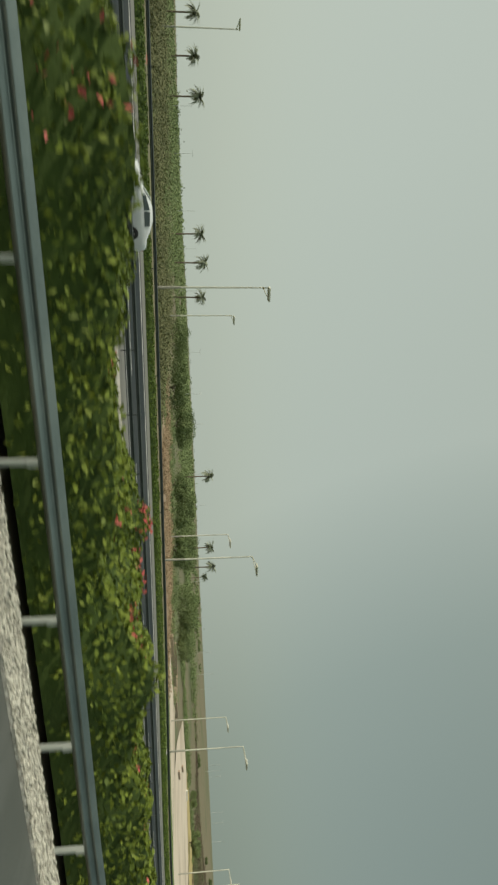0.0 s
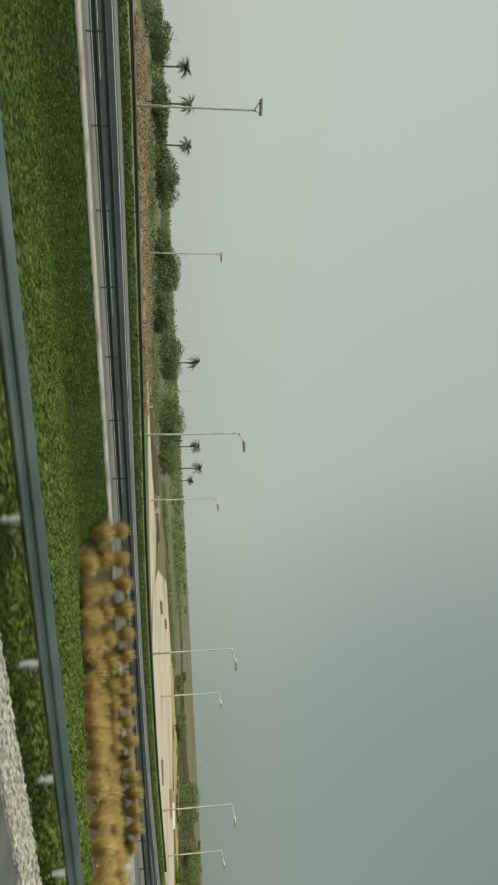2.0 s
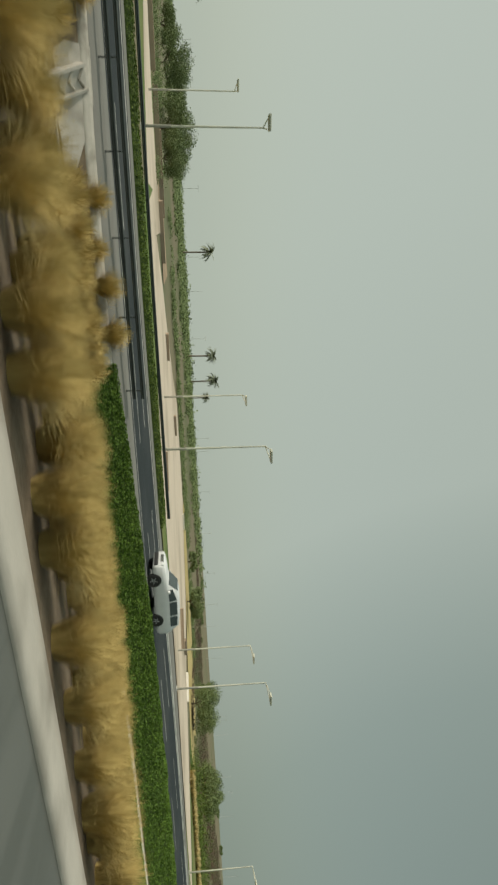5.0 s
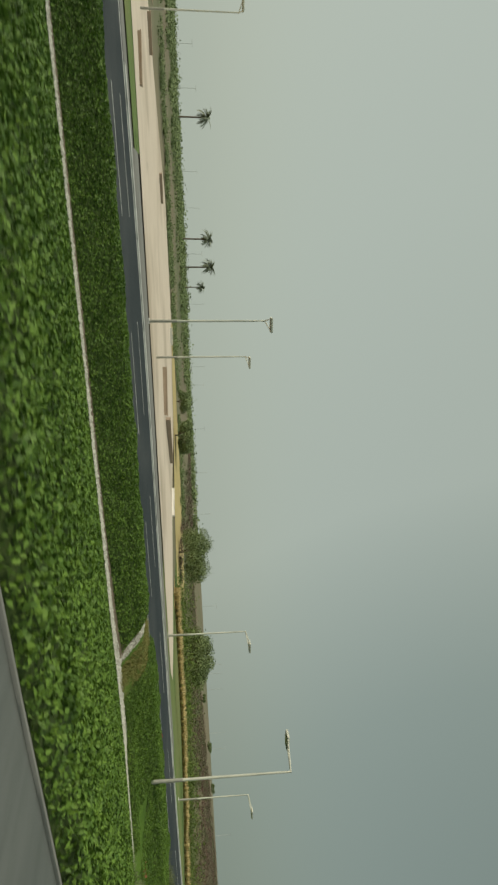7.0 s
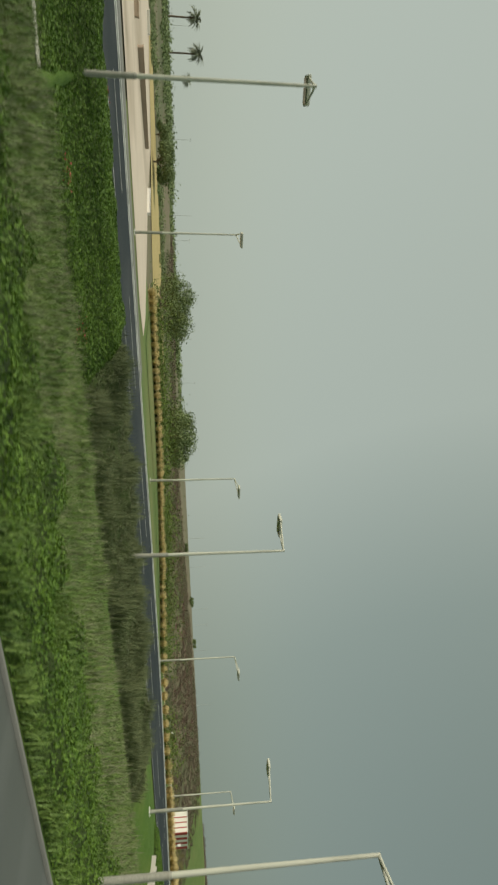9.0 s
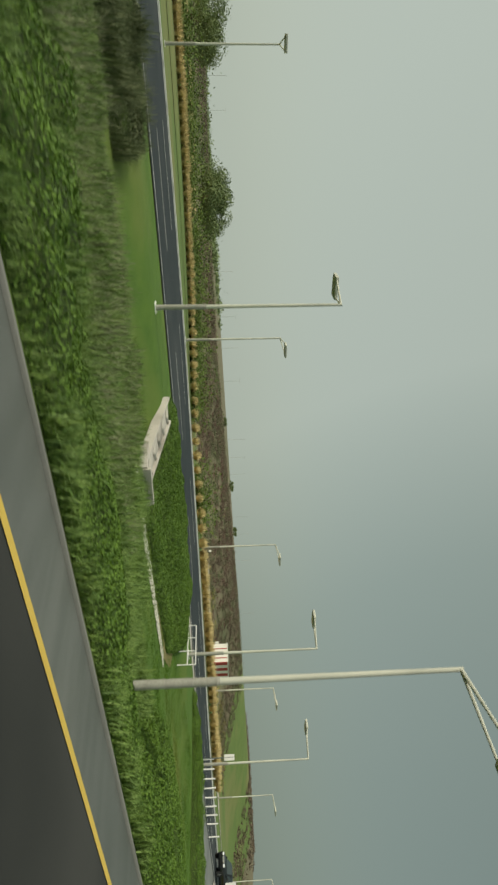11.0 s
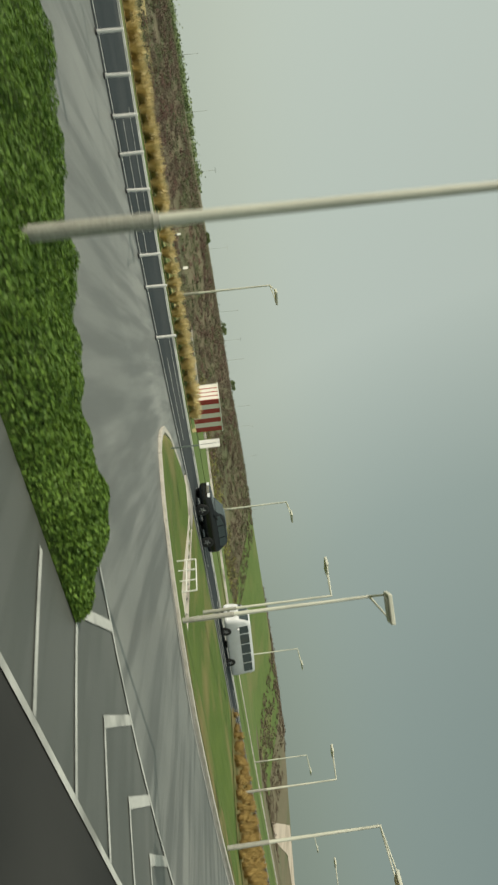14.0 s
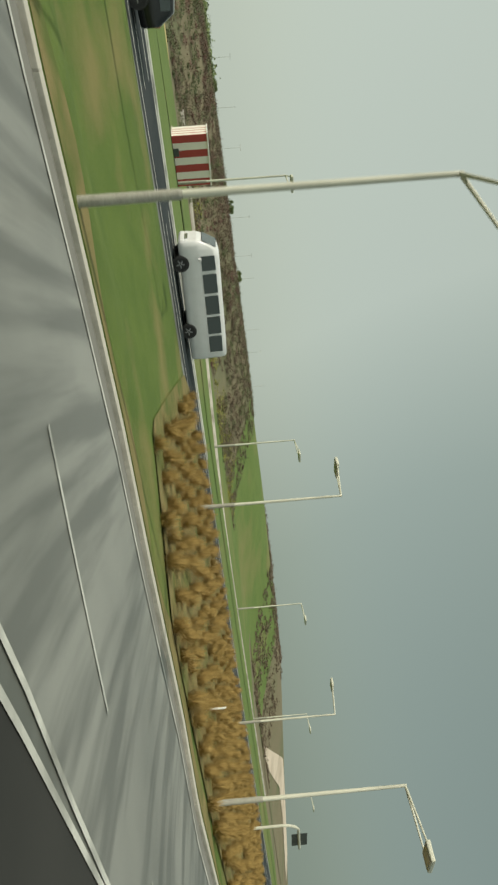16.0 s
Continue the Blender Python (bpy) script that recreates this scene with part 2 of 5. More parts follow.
M["tyre"] = plain("black_rubber", (0.025, 0.025, 0.025), 0.8)
M["rim"] = plain("silver_wheel_rim", (0.45, 0.46, 0.47), 0.35, 0.7)
M["car_white"] = plain("white_car_paint", (0.70, 0.72, 0.72), 0.25, 0.0)
M["car_black"] = plain("black_car_paint", (0.008, 0.010, 0.011), 0.12, 0.0)
M["chrome"] = plain("chrome_trim", (0.65, 0.66, 0.67), 0.2, 0.9)
M["headlight"] = plain("clear_headlight", (0.75, 0.78, 0.78), 0.12)
M["black_plastic"] = plain("black_plastic", (0.03, 0.03, 0.03), 0.6)
glass = bpy.data.materials.new("tinted_window_glass")
glass.use_nodes = True
gb = glass.node_tree.nodes["Principled BSDF"]
gb.inputs["Base Color"].default_value = (0.03, 0.045, 0.045, 1)
gb.inputs["Roughness"].default_value, gb.inputs["Coat Weight"].default_value = 0.08, 0.5
M["glass"] = glass

# ---- terrain ----
VX = [-140, 57, 92, 125, 155, 175, 200, 222, 238, 250, 700]
V_LIP = [7.0, 7.0, 8.4, 9.8, 12.2, 13.2, 13.5, 13.5, 14.0, 14.0, 14.0]
V_BED = [26.5, 26.5, 28.5, 29.0, 29.3, 27.6, 26.5, 25.8, 22.0, 20.0, 20.0]
V_DEEP = [2.9, 2.9, 3.1, 2.25, 1.9, 1.45, 1.3, 1.25, 0.85, 0.78, 0.82]
V_TOP = [31.4, 31.4, 31.6, 32.2, 33.2, 31.5, 31.0, 30.5, 28.0, 28.0, 28.0]
V_HIGH = [1.1, 1.1, 1.2, 1.0, 0.8, 0.75, 0.68, 0.68, 0.78, 0.90, 0.95]
KX = [-140, -80, 0, 30, 60, 90, 110, 135, 170, 210, 240, 271, 330, 420, 600]
KZ = [1.034, 1.134, 0.6, 0.302, 0.035, 0.175, 0.506, 0.976, 1.475, 2.582, 3.025, 3.699, 4.953, 7.481, 13.138]
_px = np.arange(-200.0, 700.0, 2.0)
_pz = np.interp(_px, KX, KZ)
_pz = np.convolve(np.pad(_pz, 8, mode="edge"), np.ones(17) / 17, mode="valid")


def smooth(a):
    a = np.clip(a, 0, 1)
    return a * a * (3 - 2 * a)


def surf(x, y):
    """Height of the land: the road's long profile, a planted swale in the median, and a rise to the far plain."""
    x, y = np.asarray(x, float), np.asarray(y, float)
    road = np.interp(x, _px, _pz)
    lip, bed, deep = np.interp(x, VX, V_LIP), np.interp(x, VX, V_BED), np.interp(x, VX, V_DEEP)
    top, high = np.interp(x, VX, V_TOP), np.interp(x, VX, V_HIGH)
    fall = -0.55 * smooth((np.minimum(y, lip) - 6.0) / 9.0)
    near = fall - (deep + fall) * np.clip((y - lip) / (bed - lip), 0, 1)
    bank = -deep + (deep - high) * smooth((y - bed - 0.5) / (top - bed - 0.5))
    wide = -0.55 - 0.30 * smooth((y - 48) / 14.0) + 0.55 * smooth((85 - x) / 50.0)
    flat = -high + (wide + high) * smooth((y - top - 1) / (51.0 - top))
    drop = np.where(y < bed, near, np.where(y < top, bank, flat))
    drop = drop - 1.7 * smooth((x - 195) / 75.0) * smooth((y - 47) / 34.0)
    hollow = smooth((y - np.interp(x, [257, 265, 272, 283], [26.0, 22.6, 21.4, 20.4])) / 3.5) * smooth((34.4 - y) / 9.5)
    drop = drop - 0.5 * hollow * smooth((x - 259) / 4.0) * smooth((283 - x) / 8.0)
    q = smooth((x - 170) / 40.0)
    w = smooth((y - (90 + 14 * q)) / (90.0 - 45 * q))
    far = np.interp(x, [-140, 0, 60, 110, 180, 230, 270, 300, 340, 405, 500], [-3.37, -0.8, 0.33, 1.58, 3.74, 3.91, 5.17, 7.01, 9.37, 13.01, 16.8])
    wb = smooth((-y - 30) / 100.0)
    w = np.maximum(w, wb)
    return (road + drop) * (1 - w) + far * w


def zat(x, y):
    return float(surf(x, y))


# ---- mesh helpers ----
def mesh_np(name, verts, faces, material=None, shade=False):
    verts, faces = np.asarray(verts, np.float32), np.asarray(faces, np.int32)
    k = faces.shape[1]
    me = bpy.data.meshes.new(name)
    me.vertices.add(len(verts))
    me.vertices.foreach_set("co", verts.ravel())
    me.loops.add(faces.size)
    me.loops.foreach_set("vertex_index", faces.ravel())
    me.polygons.add(len(faces))
    me.polygons.foreach_set("loop_start", np.arange(len(faces), dtype=np.int32) * k)
    if shade:
        me.polygons.foreach_set("use_smooth", np.ones(len(faces), bool))
    if material:
        me.materials.append(material)
    me.update(calc_edges=True)
    return me


def part(name, bm, material, parent, label=""):
    """A bmesh as one mesh object under a thing or a part."""
    me = bpy.data.meshes.new(name)
    bm.to_mesh(me)
    bm.free()
    me.materials.append(material)
    ob = new(name, me)
    ob.parent = parent
    if label:
        ob["label"] = label
    return ob


def part_me(name, me, parent, label=""):
    ob = new(name, me)
    ob.parent = parent
    if label:
        ob["label"] = label
    return ob


def thing(name, label, category, group="", at=(0, 0, 0), kind=""):
    ob = new(name)
    ob.empty_display_size = 0.2
    ob.location = at
    return tagged(ob, label, category, group, kind)


def box(bm, x0, x1, y0, y1, z0, z1, bevel=0.0):
    r = bmesh.ops.create_cube(bm, size=1)
    bmesh.ops.scale(bm, vec=(x1 - x0, y1 - y0, z1 - z0), verts=r["verts"])
    bmesh.ops.translate(bm, vec=((x0 + x1) / 2, (y0 + y1) / 2, (z0 + z1) / 2), verts=r["verts"])
    if bevel:
        edges = {e for v in r["verts"] for e in v.link_edges}
        bmesh.ops.bevel(bm, geom=list(edges), offset=bevel, segments=2, affect="EDGES", profile=0.5)
    return bm


def tube(bm, a, b, r0, r1=None, seg=10):
    """A round bar from a to b."""
    a, b = Vector(a), Vector(b)
    r1 = r0 if r1 is None else r1
    d = b - a
    m = Matrix.Translation((a + b) / 2) @ d.to_track_quat("Z", "Y").to_matrix().to_4x4()
    bmesh.ops.create_cone(bm, cap_ends=True, segments=seg, radius1=r0, radius2=r1, depth=d.length, matrix=m)
    return bm


def nb():
    return bmesh.new()


def strip_mesh(name, xs, y0, y1, dz, material, ny=3, crown=0.0, skirt=0.0):
    """A band of ground between the lines y0(x) and y1(x), laid dz over the land; skirt: depth of its edge faces."""
    xs = np.asarray(xs, float)
    a = np.array([y0(x) if callable(y0) else y0 for x in xs])
    b = np.array([y1(x) if callable(y1) else y1 for x in xs])
    rows = []
    for j in range(ny + 1):
        s = j / ny
        y = a + (b - a) * s
        z = surf(xs, y) + dz + crown * math.sin(math.pi * s)
        rows.append(np.stack([xs, y, z], 1))
    if skirt:
        lo, hi = rows[0].copy(), rows[-1].copy()
        lo[:, 2] -= skirt
        hi[:, 2] -= skirt
        rows = [lo] + rows + [hi]
    v = np.concatenate(rows)
    n, k = len(xs), len(rows)
    f = [(j * n + i, j * n + i + 1, (j + 1) * n + i + 1, (j + 1) * n + i) for j in range(k - 1) for i in range(n - 1)]
    return mesh_np(name, v, f, material)


def strip(name, x0, x1, y0, y1, dz, material, label="", category="", step=2.0, ny=3, kind="structure", crown=0.0, skirt=0.0):
    xs = np.linspace(x0, x1, max(2, int(round((x1 - x0) / step)) + 1))
    return tagged(new(name, strip_mesh(name, xs, y0, y1, dz, material, ny, crown, skirt)), label, category, kind=kind)


def lerp(*pts):
    px, py = [p[0] for p in pts], [p[1] for p in pts]
    return lambda x: float(np.interp(x, px, py))


rng = np.random.default_rng(7)


def wave(x, y, s, seed=0.0):
    """Soft unevenness between -1 and 1."""
    return (np.sin(x / s + seed) + np.sin(y / s * 1.3 + 2.1 * seed) + np.sin((x + y) / s * 0.7 + seed * 3.3) + np.sin((x - 0.6 * y) / s * 1.9 + seed * 1.7)) / 4


def leaf_quads(pts, nrm, size, tilt=0.9, aspect=0.55):
    """A folded-diamond leaf at each point, roughly facing along nrm."""
    n = len(pts)
    d = nrm + rng.normal(0, tilt, (n, 3))
    d /= np.linalg.norm(d, axis=1, keepdims=True) + 1e-9
    t = np.cross(d, rng.normal(0, 1, (n, 3)))
    t /= np.linalg.norm(t, axis=1, keepdims=True) + 1e-9
    u = np.cross(d, t)
    s = (size * rng.uniform(0.65, 1.35, n))[:, None]
    v = np.stack([pts - t * s * 0.5, pts + u * s * aspect * 0.5 + d * s * 0.12, pts + t * s * 0.5, pts - u * s * aspect * 0.5 + d * s * 0.12], 1).reshape(-1, 3)
    f = np.arange(4 * n).reshape(-1, 4)
    return v, f


def hedge(name, x0, x1, y0, y1, height, leaf, n, size, label, rough=0.12, lump=1.6, seed=0.0, flowers=0, gaps=None, depth=0.16):
    """A bed of shrubs: a mound painted shade-dark, with leaves all over its top and sides."""
    fy0 = y0 if callable(y0) else (lambda x: y0)
    fy1 = y1 if callable(y1) else (lambda x: y1)
    fh = height if callable(height) else (lambda x, y: height + 0 * x)
    root = thing(name, label, "hedge", kind="stuff")

    def top(x, y, a, b):
        e = np.minimum(np.minimum(y - a, b - y), np.minimum(x - x0, x1 - x)) / 0.5
        edge = np.sqrt(np.clip(e, 0.0, 1))
        return np.maximum(0.02, fh(x, y) * edge * (1 + rough * 2.2 * wave(x, y, lump * 0.45, seed) + rough * 1.3 * wave(x, y, lump * 0.17, seed + 2)))

    nx, ny = max(4, int((x1 - x0) / 0.5)), max(3, int((fy1((x0 + x1) / 2) - fy0((x0 + x1) / 2)) / 0.5))
    xs = np.linspace(x0, x1, nx + 1)
    A, B = np.array([fy0(x) for x in xs]), np.array([fy1(x) for x in xs])
    S = np.linspace(0, 1, ny + 1)
    X = np.repeat(xs[:, None], ny + 1, 1)
    Y = A[:, None] + (B - A)[:, None] * S[None]
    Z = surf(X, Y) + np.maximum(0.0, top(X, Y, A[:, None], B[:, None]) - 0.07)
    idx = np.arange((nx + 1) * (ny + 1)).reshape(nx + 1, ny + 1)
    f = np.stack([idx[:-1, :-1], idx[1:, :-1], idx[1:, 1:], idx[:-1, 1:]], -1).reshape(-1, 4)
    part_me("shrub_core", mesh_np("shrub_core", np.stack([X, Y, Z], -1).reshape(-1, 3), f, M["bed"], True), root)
    x = rng.uniform(x0, x1, n)
    a, b = np.interp(x, xs, A), np.interp(x, xs, B)
    y = a + (b - a) * rng.uniform(0, 1, n)
    h = top(x, y, a, b)
    z = surf(x, y) + h - np.abs(rng.normal(0, depth * 0.6, n)) + 0.05
    z = np.maximum(z, surf(x, y) + 0.03)
    e = 0.15
    gx = (top(np.minimum(x + e, x1), y, a, b) - top(np.maximum(x - e, x0), y, a, b)) / (2 * e)
    gy = (top(x, np.minimum(y + e, b), a, b) - top(x, np.maximum(y - e, a), a, b)) / (2 * e)
    nr = np.stack([-gx, -gy, np.ones(n)], 1)
    nr /= np.linalg.norm(nr, axis=1, keepdims=True)
    v, f = leaf_quads(np.stack([x, y, z], 1), nr, size)
    part_me("leaves", mesh_np("leaves", v, f, leaf), root)
    if flowers:
        cx, cy = rng.uniform(x0, x1, flowers), rng.uniform(0, 1, flowers)
        xx = (np.repeat(cx, 34) + rng.normal(0, 0.32, flowers * 34)).clip(x0, x1)
        aa, bb = np.interp(xx, xs, A), np.interp(xx, xs, B)
        yy = (aa + (bb - aa) * np.repeat(cy, 34) + rng.normal(0, 0.22, flowers * 34)).clip(aa, bb)
        zz = surf(xx, yy) + top(xx, yy, aa, bb) + 0.06 + rng.normal(0, 0.04, len(xx))
        v, f = leaf_quads(np.stack([xx, yy, zz], 1), np.tile([0, -0.5, 1.0], (len(xx), 1)), size * 0.9)
        part_me("flowers", mesh_np("flowers", v, f, M["flower"]), root, "red bracts in clusters")
    return root


def stones(name, label, x0, x1, y0, y1, n, size, material, dz=0.04):
    """Loose angular stones strewn over a strip of ground."""
    x = rng.uniform(x0, x1, n)
    a, b = np.array([y0(q) for q in x]), np.array([y1(q) for q in x])
    y = a + (b - a) * rng.uniform(0, 1, n)
    octa = np.array([(1, 0, 0), (0, 1, 0), (-1, 0, 0), (0, -1, 0), (0, 0, 0.75), (0.1, 0, -0.5)], float)
    tri = np.array([(0, 1, 4), (1, 2, 4), (2, 3, 4), (3, 0, 4), (1, 0, 5), (2, 1, 5), (3, 2, 5), (0, 3, 5)])
    s = size * rng.uniform(0.55, 1.3, n)
    an = rng.uniform(0, 6.28, n)
    v = octa[None] * (1 + rng.uniform(-0.35, 0.35, (n, 6, 3)))
    c, q = np.cos(an)[:, None], np.sin(an)[:, None]
    v = np.stack([v[..., 0] * c - v[..., 1] * q, v[..., 0] * q + v[..., 1] * c, v[..., 2]], -1) * (s / 2)[:, None, None]
    v += np.stack([x, y, surf(x, y) + dz + 0.1 * s], 1)[:, None, :]
    f = (np.arange(n)[:, None, None] * 6 + tri[None]).reshape(-1, 3)
    return tagged(new(name, mesh_np(name, v.reshape(-1, 3), f, material)), label, "stones", kind="stuff")


def blades(n, radius, height, width, spread, droop, seg=3, seed=1):
    """Grass ribbons that spring from a foot and arch outwards."""
    g = np.random.default_rng(seed)
    ang, r0 = g.uniform(0, 2 * np.pi, n), radius * np.sqrt(g.uniform(0, 1, n))
    h = height * g.uniform(0.6, 1.1, n)
    out = spread * g.uniform(0.15, 1.0, n)
    dirx, diry = np.cos(ang), np.sin(ang)
    side = np.stack([-diry, dirx, np.zeros(n)], 1)
    rows = []
    for k in range(seg + 1):
        s = k / seg
        rr = r0 + out * s ** 1.6
        zz = h * (s - droop * (out / (spread + 1e-9)) * s ** 2.4)
        c = np.stack([dirx * rr, diry * rr, zz], 1)
        w = width * (1 - 0.75 * s) / 2
        rows.append((c - side * w, c + side * w))
    v = np.stack([p for r in rows for p in r], 1).reshape(-1, 3)
    base = (np.arange(n) * (2 * (seg + 1)))[:, None]
    f = np.concatenate([base + np.array([[2 * k, 2 * k + 1, 2 * k + 3, 2 * k + 2]]) for k in range(seg)])
    return v, f

# ---- ground, roads ----
def graded(a, b, fine0, fine1, step, grow=1.18):
    out = list(np.arange(fine0, fine1 + 1e-6, step))
    d, v = step, fine1
    while v < b:
        d *= grow
        v += d
        out.append(min(v, b))
    d, v = step, fine0
    while v > a:
        d *= grow
        v -= d
        out.insert(0, max(v, a))
    return np.array(out)


gx, gy = graded(-3000, 3200, -60, 360, 3.0), graded(-1500, 3400, -20, 50, 0.7, 1.12)
GX, GY = np.meshgrid(gx, gy, indexing="ij")
GZ = surf(GX, GY) - 0.06 - 0.09 * smooth((GY - 5) / 2) * smooth((50 - GY) / 2) + 0.12 * wave(GX, GY, 9.0) * smooth((GY - 60) / 30)
gi = np.arange(GX.size).reshape(GX.shape)
gf = np.stack([gi[:-1, :-1], gi[1:, :-1], gi[1:, 1:], gi[:-1, 1:]], -1).reshape(-1, 4)
tagged(new("ground", mesh_np("ground", np.stack([GX, GY, GZ], -1).reshape(-1, 3), gf, M["earth"], True)), "dusty brown earth with thin scrub, flat to the horizon", "ground", kind="structure")

edge = lerp((-100, 5.2), (52, 5.2), (65, 5.0), (72, 5.8), (90, 6.25), (94, 6.2), (112, 8.0), (137, 9.9), (147, 11.5), (156, 11.9), (170, 12.2), (222, 12.4), (228, 13.3), (240, 13.3), (250, 12.6), (262, 12.0))
near0 = lerp((-100, 33.4), (40, 33.4), (70, 33.7), (95, 34.0), (110, 33.3), (120, 33.4), (133, 34.3), (145, 34.5), (151, 35.0), (158, 36.0), (168, 36.1), (180, 35.9), (200, 35.6), (215, 35.2), (222, 35.1), (230, 34.8), (240, 34.9), (252, 35.0), (260, 35.7), (268, 36.9), (280, 37.2), (290, 36.9), (360, 34.0))
far0 = lerp((-100, 42.2), (100, 42.0), (120, 43.2), (140, 45.8), (165, 48.0), (215, 49.8), (223, 48.6), (230, 47.8), (236, 47.4), (241, 46.6), (249, 45.2), (256, 44.2), (264, 43.5), (275, 43.1), (290, 42.2), (360, 40.0))


outer = lerp((225, 13.0), (240, 13.2), (248, 15.6), (249.9, 15.2), (250.9, 14.5), (252.3, 13.9), (254, 13.2), (256, 12.7), (257.5, 12.4), (262, 12.05), (268.4, 11.75), (270.4, 11.4), (272, 11.05), (275.9, 10.85), (278.1, 10.45), (280.5, 10.12), (300, 8.45))
elbow = lerp((230, 12.95), (235, 12.8), (247, 12.75), (248.8, 13.2), (250.6, 12.5), (252.4, 12.1), (256, 11.75), (262, 11.4), (269.7, 11.1), (271.4, 10.85), (275, 10.4))


def off(f, d):
    return lambda x: f(x) + d


lane_edge = lerp((-100, 3.3), (60, 3.3), (72, 3.9), (112, 5.8), (137, 7.4), (150, 9.3), (170, 10.0), (222, 10.5), (232, 10.64), (246.5, 10.64), (251.6, 10.54), (259, 10.48), (268.8, 10.66), (271.8, 10.48), (276, 10.36), (278, 10.2), (280.2, 10.02), (300, 8.4), (360, 3.0))
strip("road", -90, 360, -16, lane_edge, 0.0, M["asphalt_lane"], "dark asphalt of the near carriageway", "road", ny=24)
strip("road_shoulder", -90, 300, lane_edge, lambda x: max(edge(x), outer(x) + 0.1) if x > 240 else edge(x), 0.0, M["asphalt_mid"], "grey asphalt shoulder between carriageway and verge", "road", ny=8)
strip("road_far", -140, 420, near0, far0, 0.02, M["asphalt_far"], "dark blue-grey asphalt of the opposite carriageway", "road", ny=4)
strip("pavement_apron", 237, 300, lambda x: max(outer(x), edge(x) if x < 249 else 0), near0, 0.004, M["asphalt_near"], "pale worn asphalt of the median crossing", "road", ny=26)
strip("gravel_verge", -60, 90.5, edge, off(edge, 0.85), 0.03, M["gravel"], "strip of coarse white gravel beside the road", "gravel", skirt=0.1)
stones("gravel_stones", "loose white gravel stones along the road", -12, 90.5, off(edge, 0.0), off(edge, 0.82), 42000, 0.055, M["stone"])
strip("beige_verge", 61.5, 90.5, off(edge, 0.85), off(edge, 1.55), 0.02, M["verge"], "flat tan compacted strip under the crash barrier", "pavement")
strip("concrete_gutter", 90.5, 114, edge, off(edge, 1.0), 0.07, M["concrete"], "pale concrete gutter at the road's edge", "gutter", skirt=0.12)
strip("hedge_kerb", 114, 228, off(edge, -0.02), off(edge, 0.10), 0.05, M["shoulder"], "low grey kerb along the planted median", "kerb", skirt=0.14, ny=1)
strip("far_kerb", -90, 104, 30.5, 30.85, 0.05, M["kerb"], "pale concrete edging beyond the hedge", "kerb", skirt=0.1)
strip("far_shoulder", -90, 152, 30.85, off(near0, 0.1), 0.015, M["shoulder"], "pale asphalt shoulder of the opposite road", "road")
strip("far_verge", -90, 165, off(far0, -0.1), off(far0, 1.9), 0.015, M["shoulder"], "pale road shoulder", "road")
strip("pale_edging", 222.8, 236, lerp((222.8, 34.6), (228, 33.4), (236, 34.2)), off(near0, -0.12), 0.012, M["concrete"], "pale concrete edging between lawn and road", "edging", step=1.0)
strip("white_kerb", 124, 300, off(far0, -0.35), off(far0, 0.15), 0.10, M["line"], "white-painted kerb along the opposite road", "kerb", ny=1, skirt=0.1)
strip("far_turf", 163, 420, off(far0, -0.1), lerp((163, 62), (182, 79), (213, 74), (226, 69), (233, 60), (245, 56), (262, 59), (420, 62)), 0.012, M["lawn_far"], "green turf along the opposite road", "grass", ny=10)

# paint on the roads: each mark a piece of its road
road_far_ob, road_ob, apron_ob, shoulder_ob = [bpy.data.objects[k] for k in ("road_far", "road", "pavement_apron", "road_shoulder")]


def mark(parent, x0, x1, y0, y1, dz, m, name="road_line", label=""):
    me = strip_mesh(name, np.linspace(x0, x1, max(2, int((x1 - x0) / 2) + 2)), y0, y1, dz, m, 1)
    return part_me(name, me, parent, label)


for fn, o, wd in ((near0, 0.45, 0.17), (far0, -0.75, 0.30)):
    mark(road_far_ob, -140, 420, off(fn, o), off(fn, o + wd), 0.032, M["line"], "edge_line")
for lane in (1, 2):
    x = -138.0
    while x < 400:
        s = lane / 3
        a = lambda q, s=s: near0(q) + (far0(q) - near0(q)) * s
        mark(road_far_ob, x, x + 6.0, off(a, -0.08), off(a, 0.08), 0.032, M["line"], "lane_dash")
        x += 12.0
mark(road_ob, 150, 232, lerp((150, 9.3), (170, 10.0), (222, 10.5), (232, 10.6)), lerp((150, 9.48), (170, 10.18), (222, 10.68), (232, 10.78)), 0.012, M["yellow_line"], "edge_line", "yellow edge line")
mark(shoulder_ob, 232, 300, off(lane_edge, -0.06), off(lane_edge, 0.06), 0.016, M["line"], "edge_line")
mark(apron_ob, 249.4, 298, off(outer, -0.06), off(outer, 0.06), 0.022, M["line"], "edge_line")


def slant(parent, x0, y0, x1, y1, width):
    """A painted bar from one point of the road to another."""
    a, b = Vector((x0, y0)), Vector((x1, y1))
    side = Vector((a.y - b.y, b.x - a.x)).normalized() * width / 2
    v = []
    for k in range(5):
        c = a.lerp(b, k / 4)
        for q in (c - side, c + side):
            v.append((q.x, q.y, zat(q.x, q.y) + 0.02))
    return part_me("hatch_bar", mesh_np("hatch_bar", v, [(2 * k, 2 * k + 2, 2 * k + 3, 2 * k + 1) for k in range(4)], M["line"]), parent)


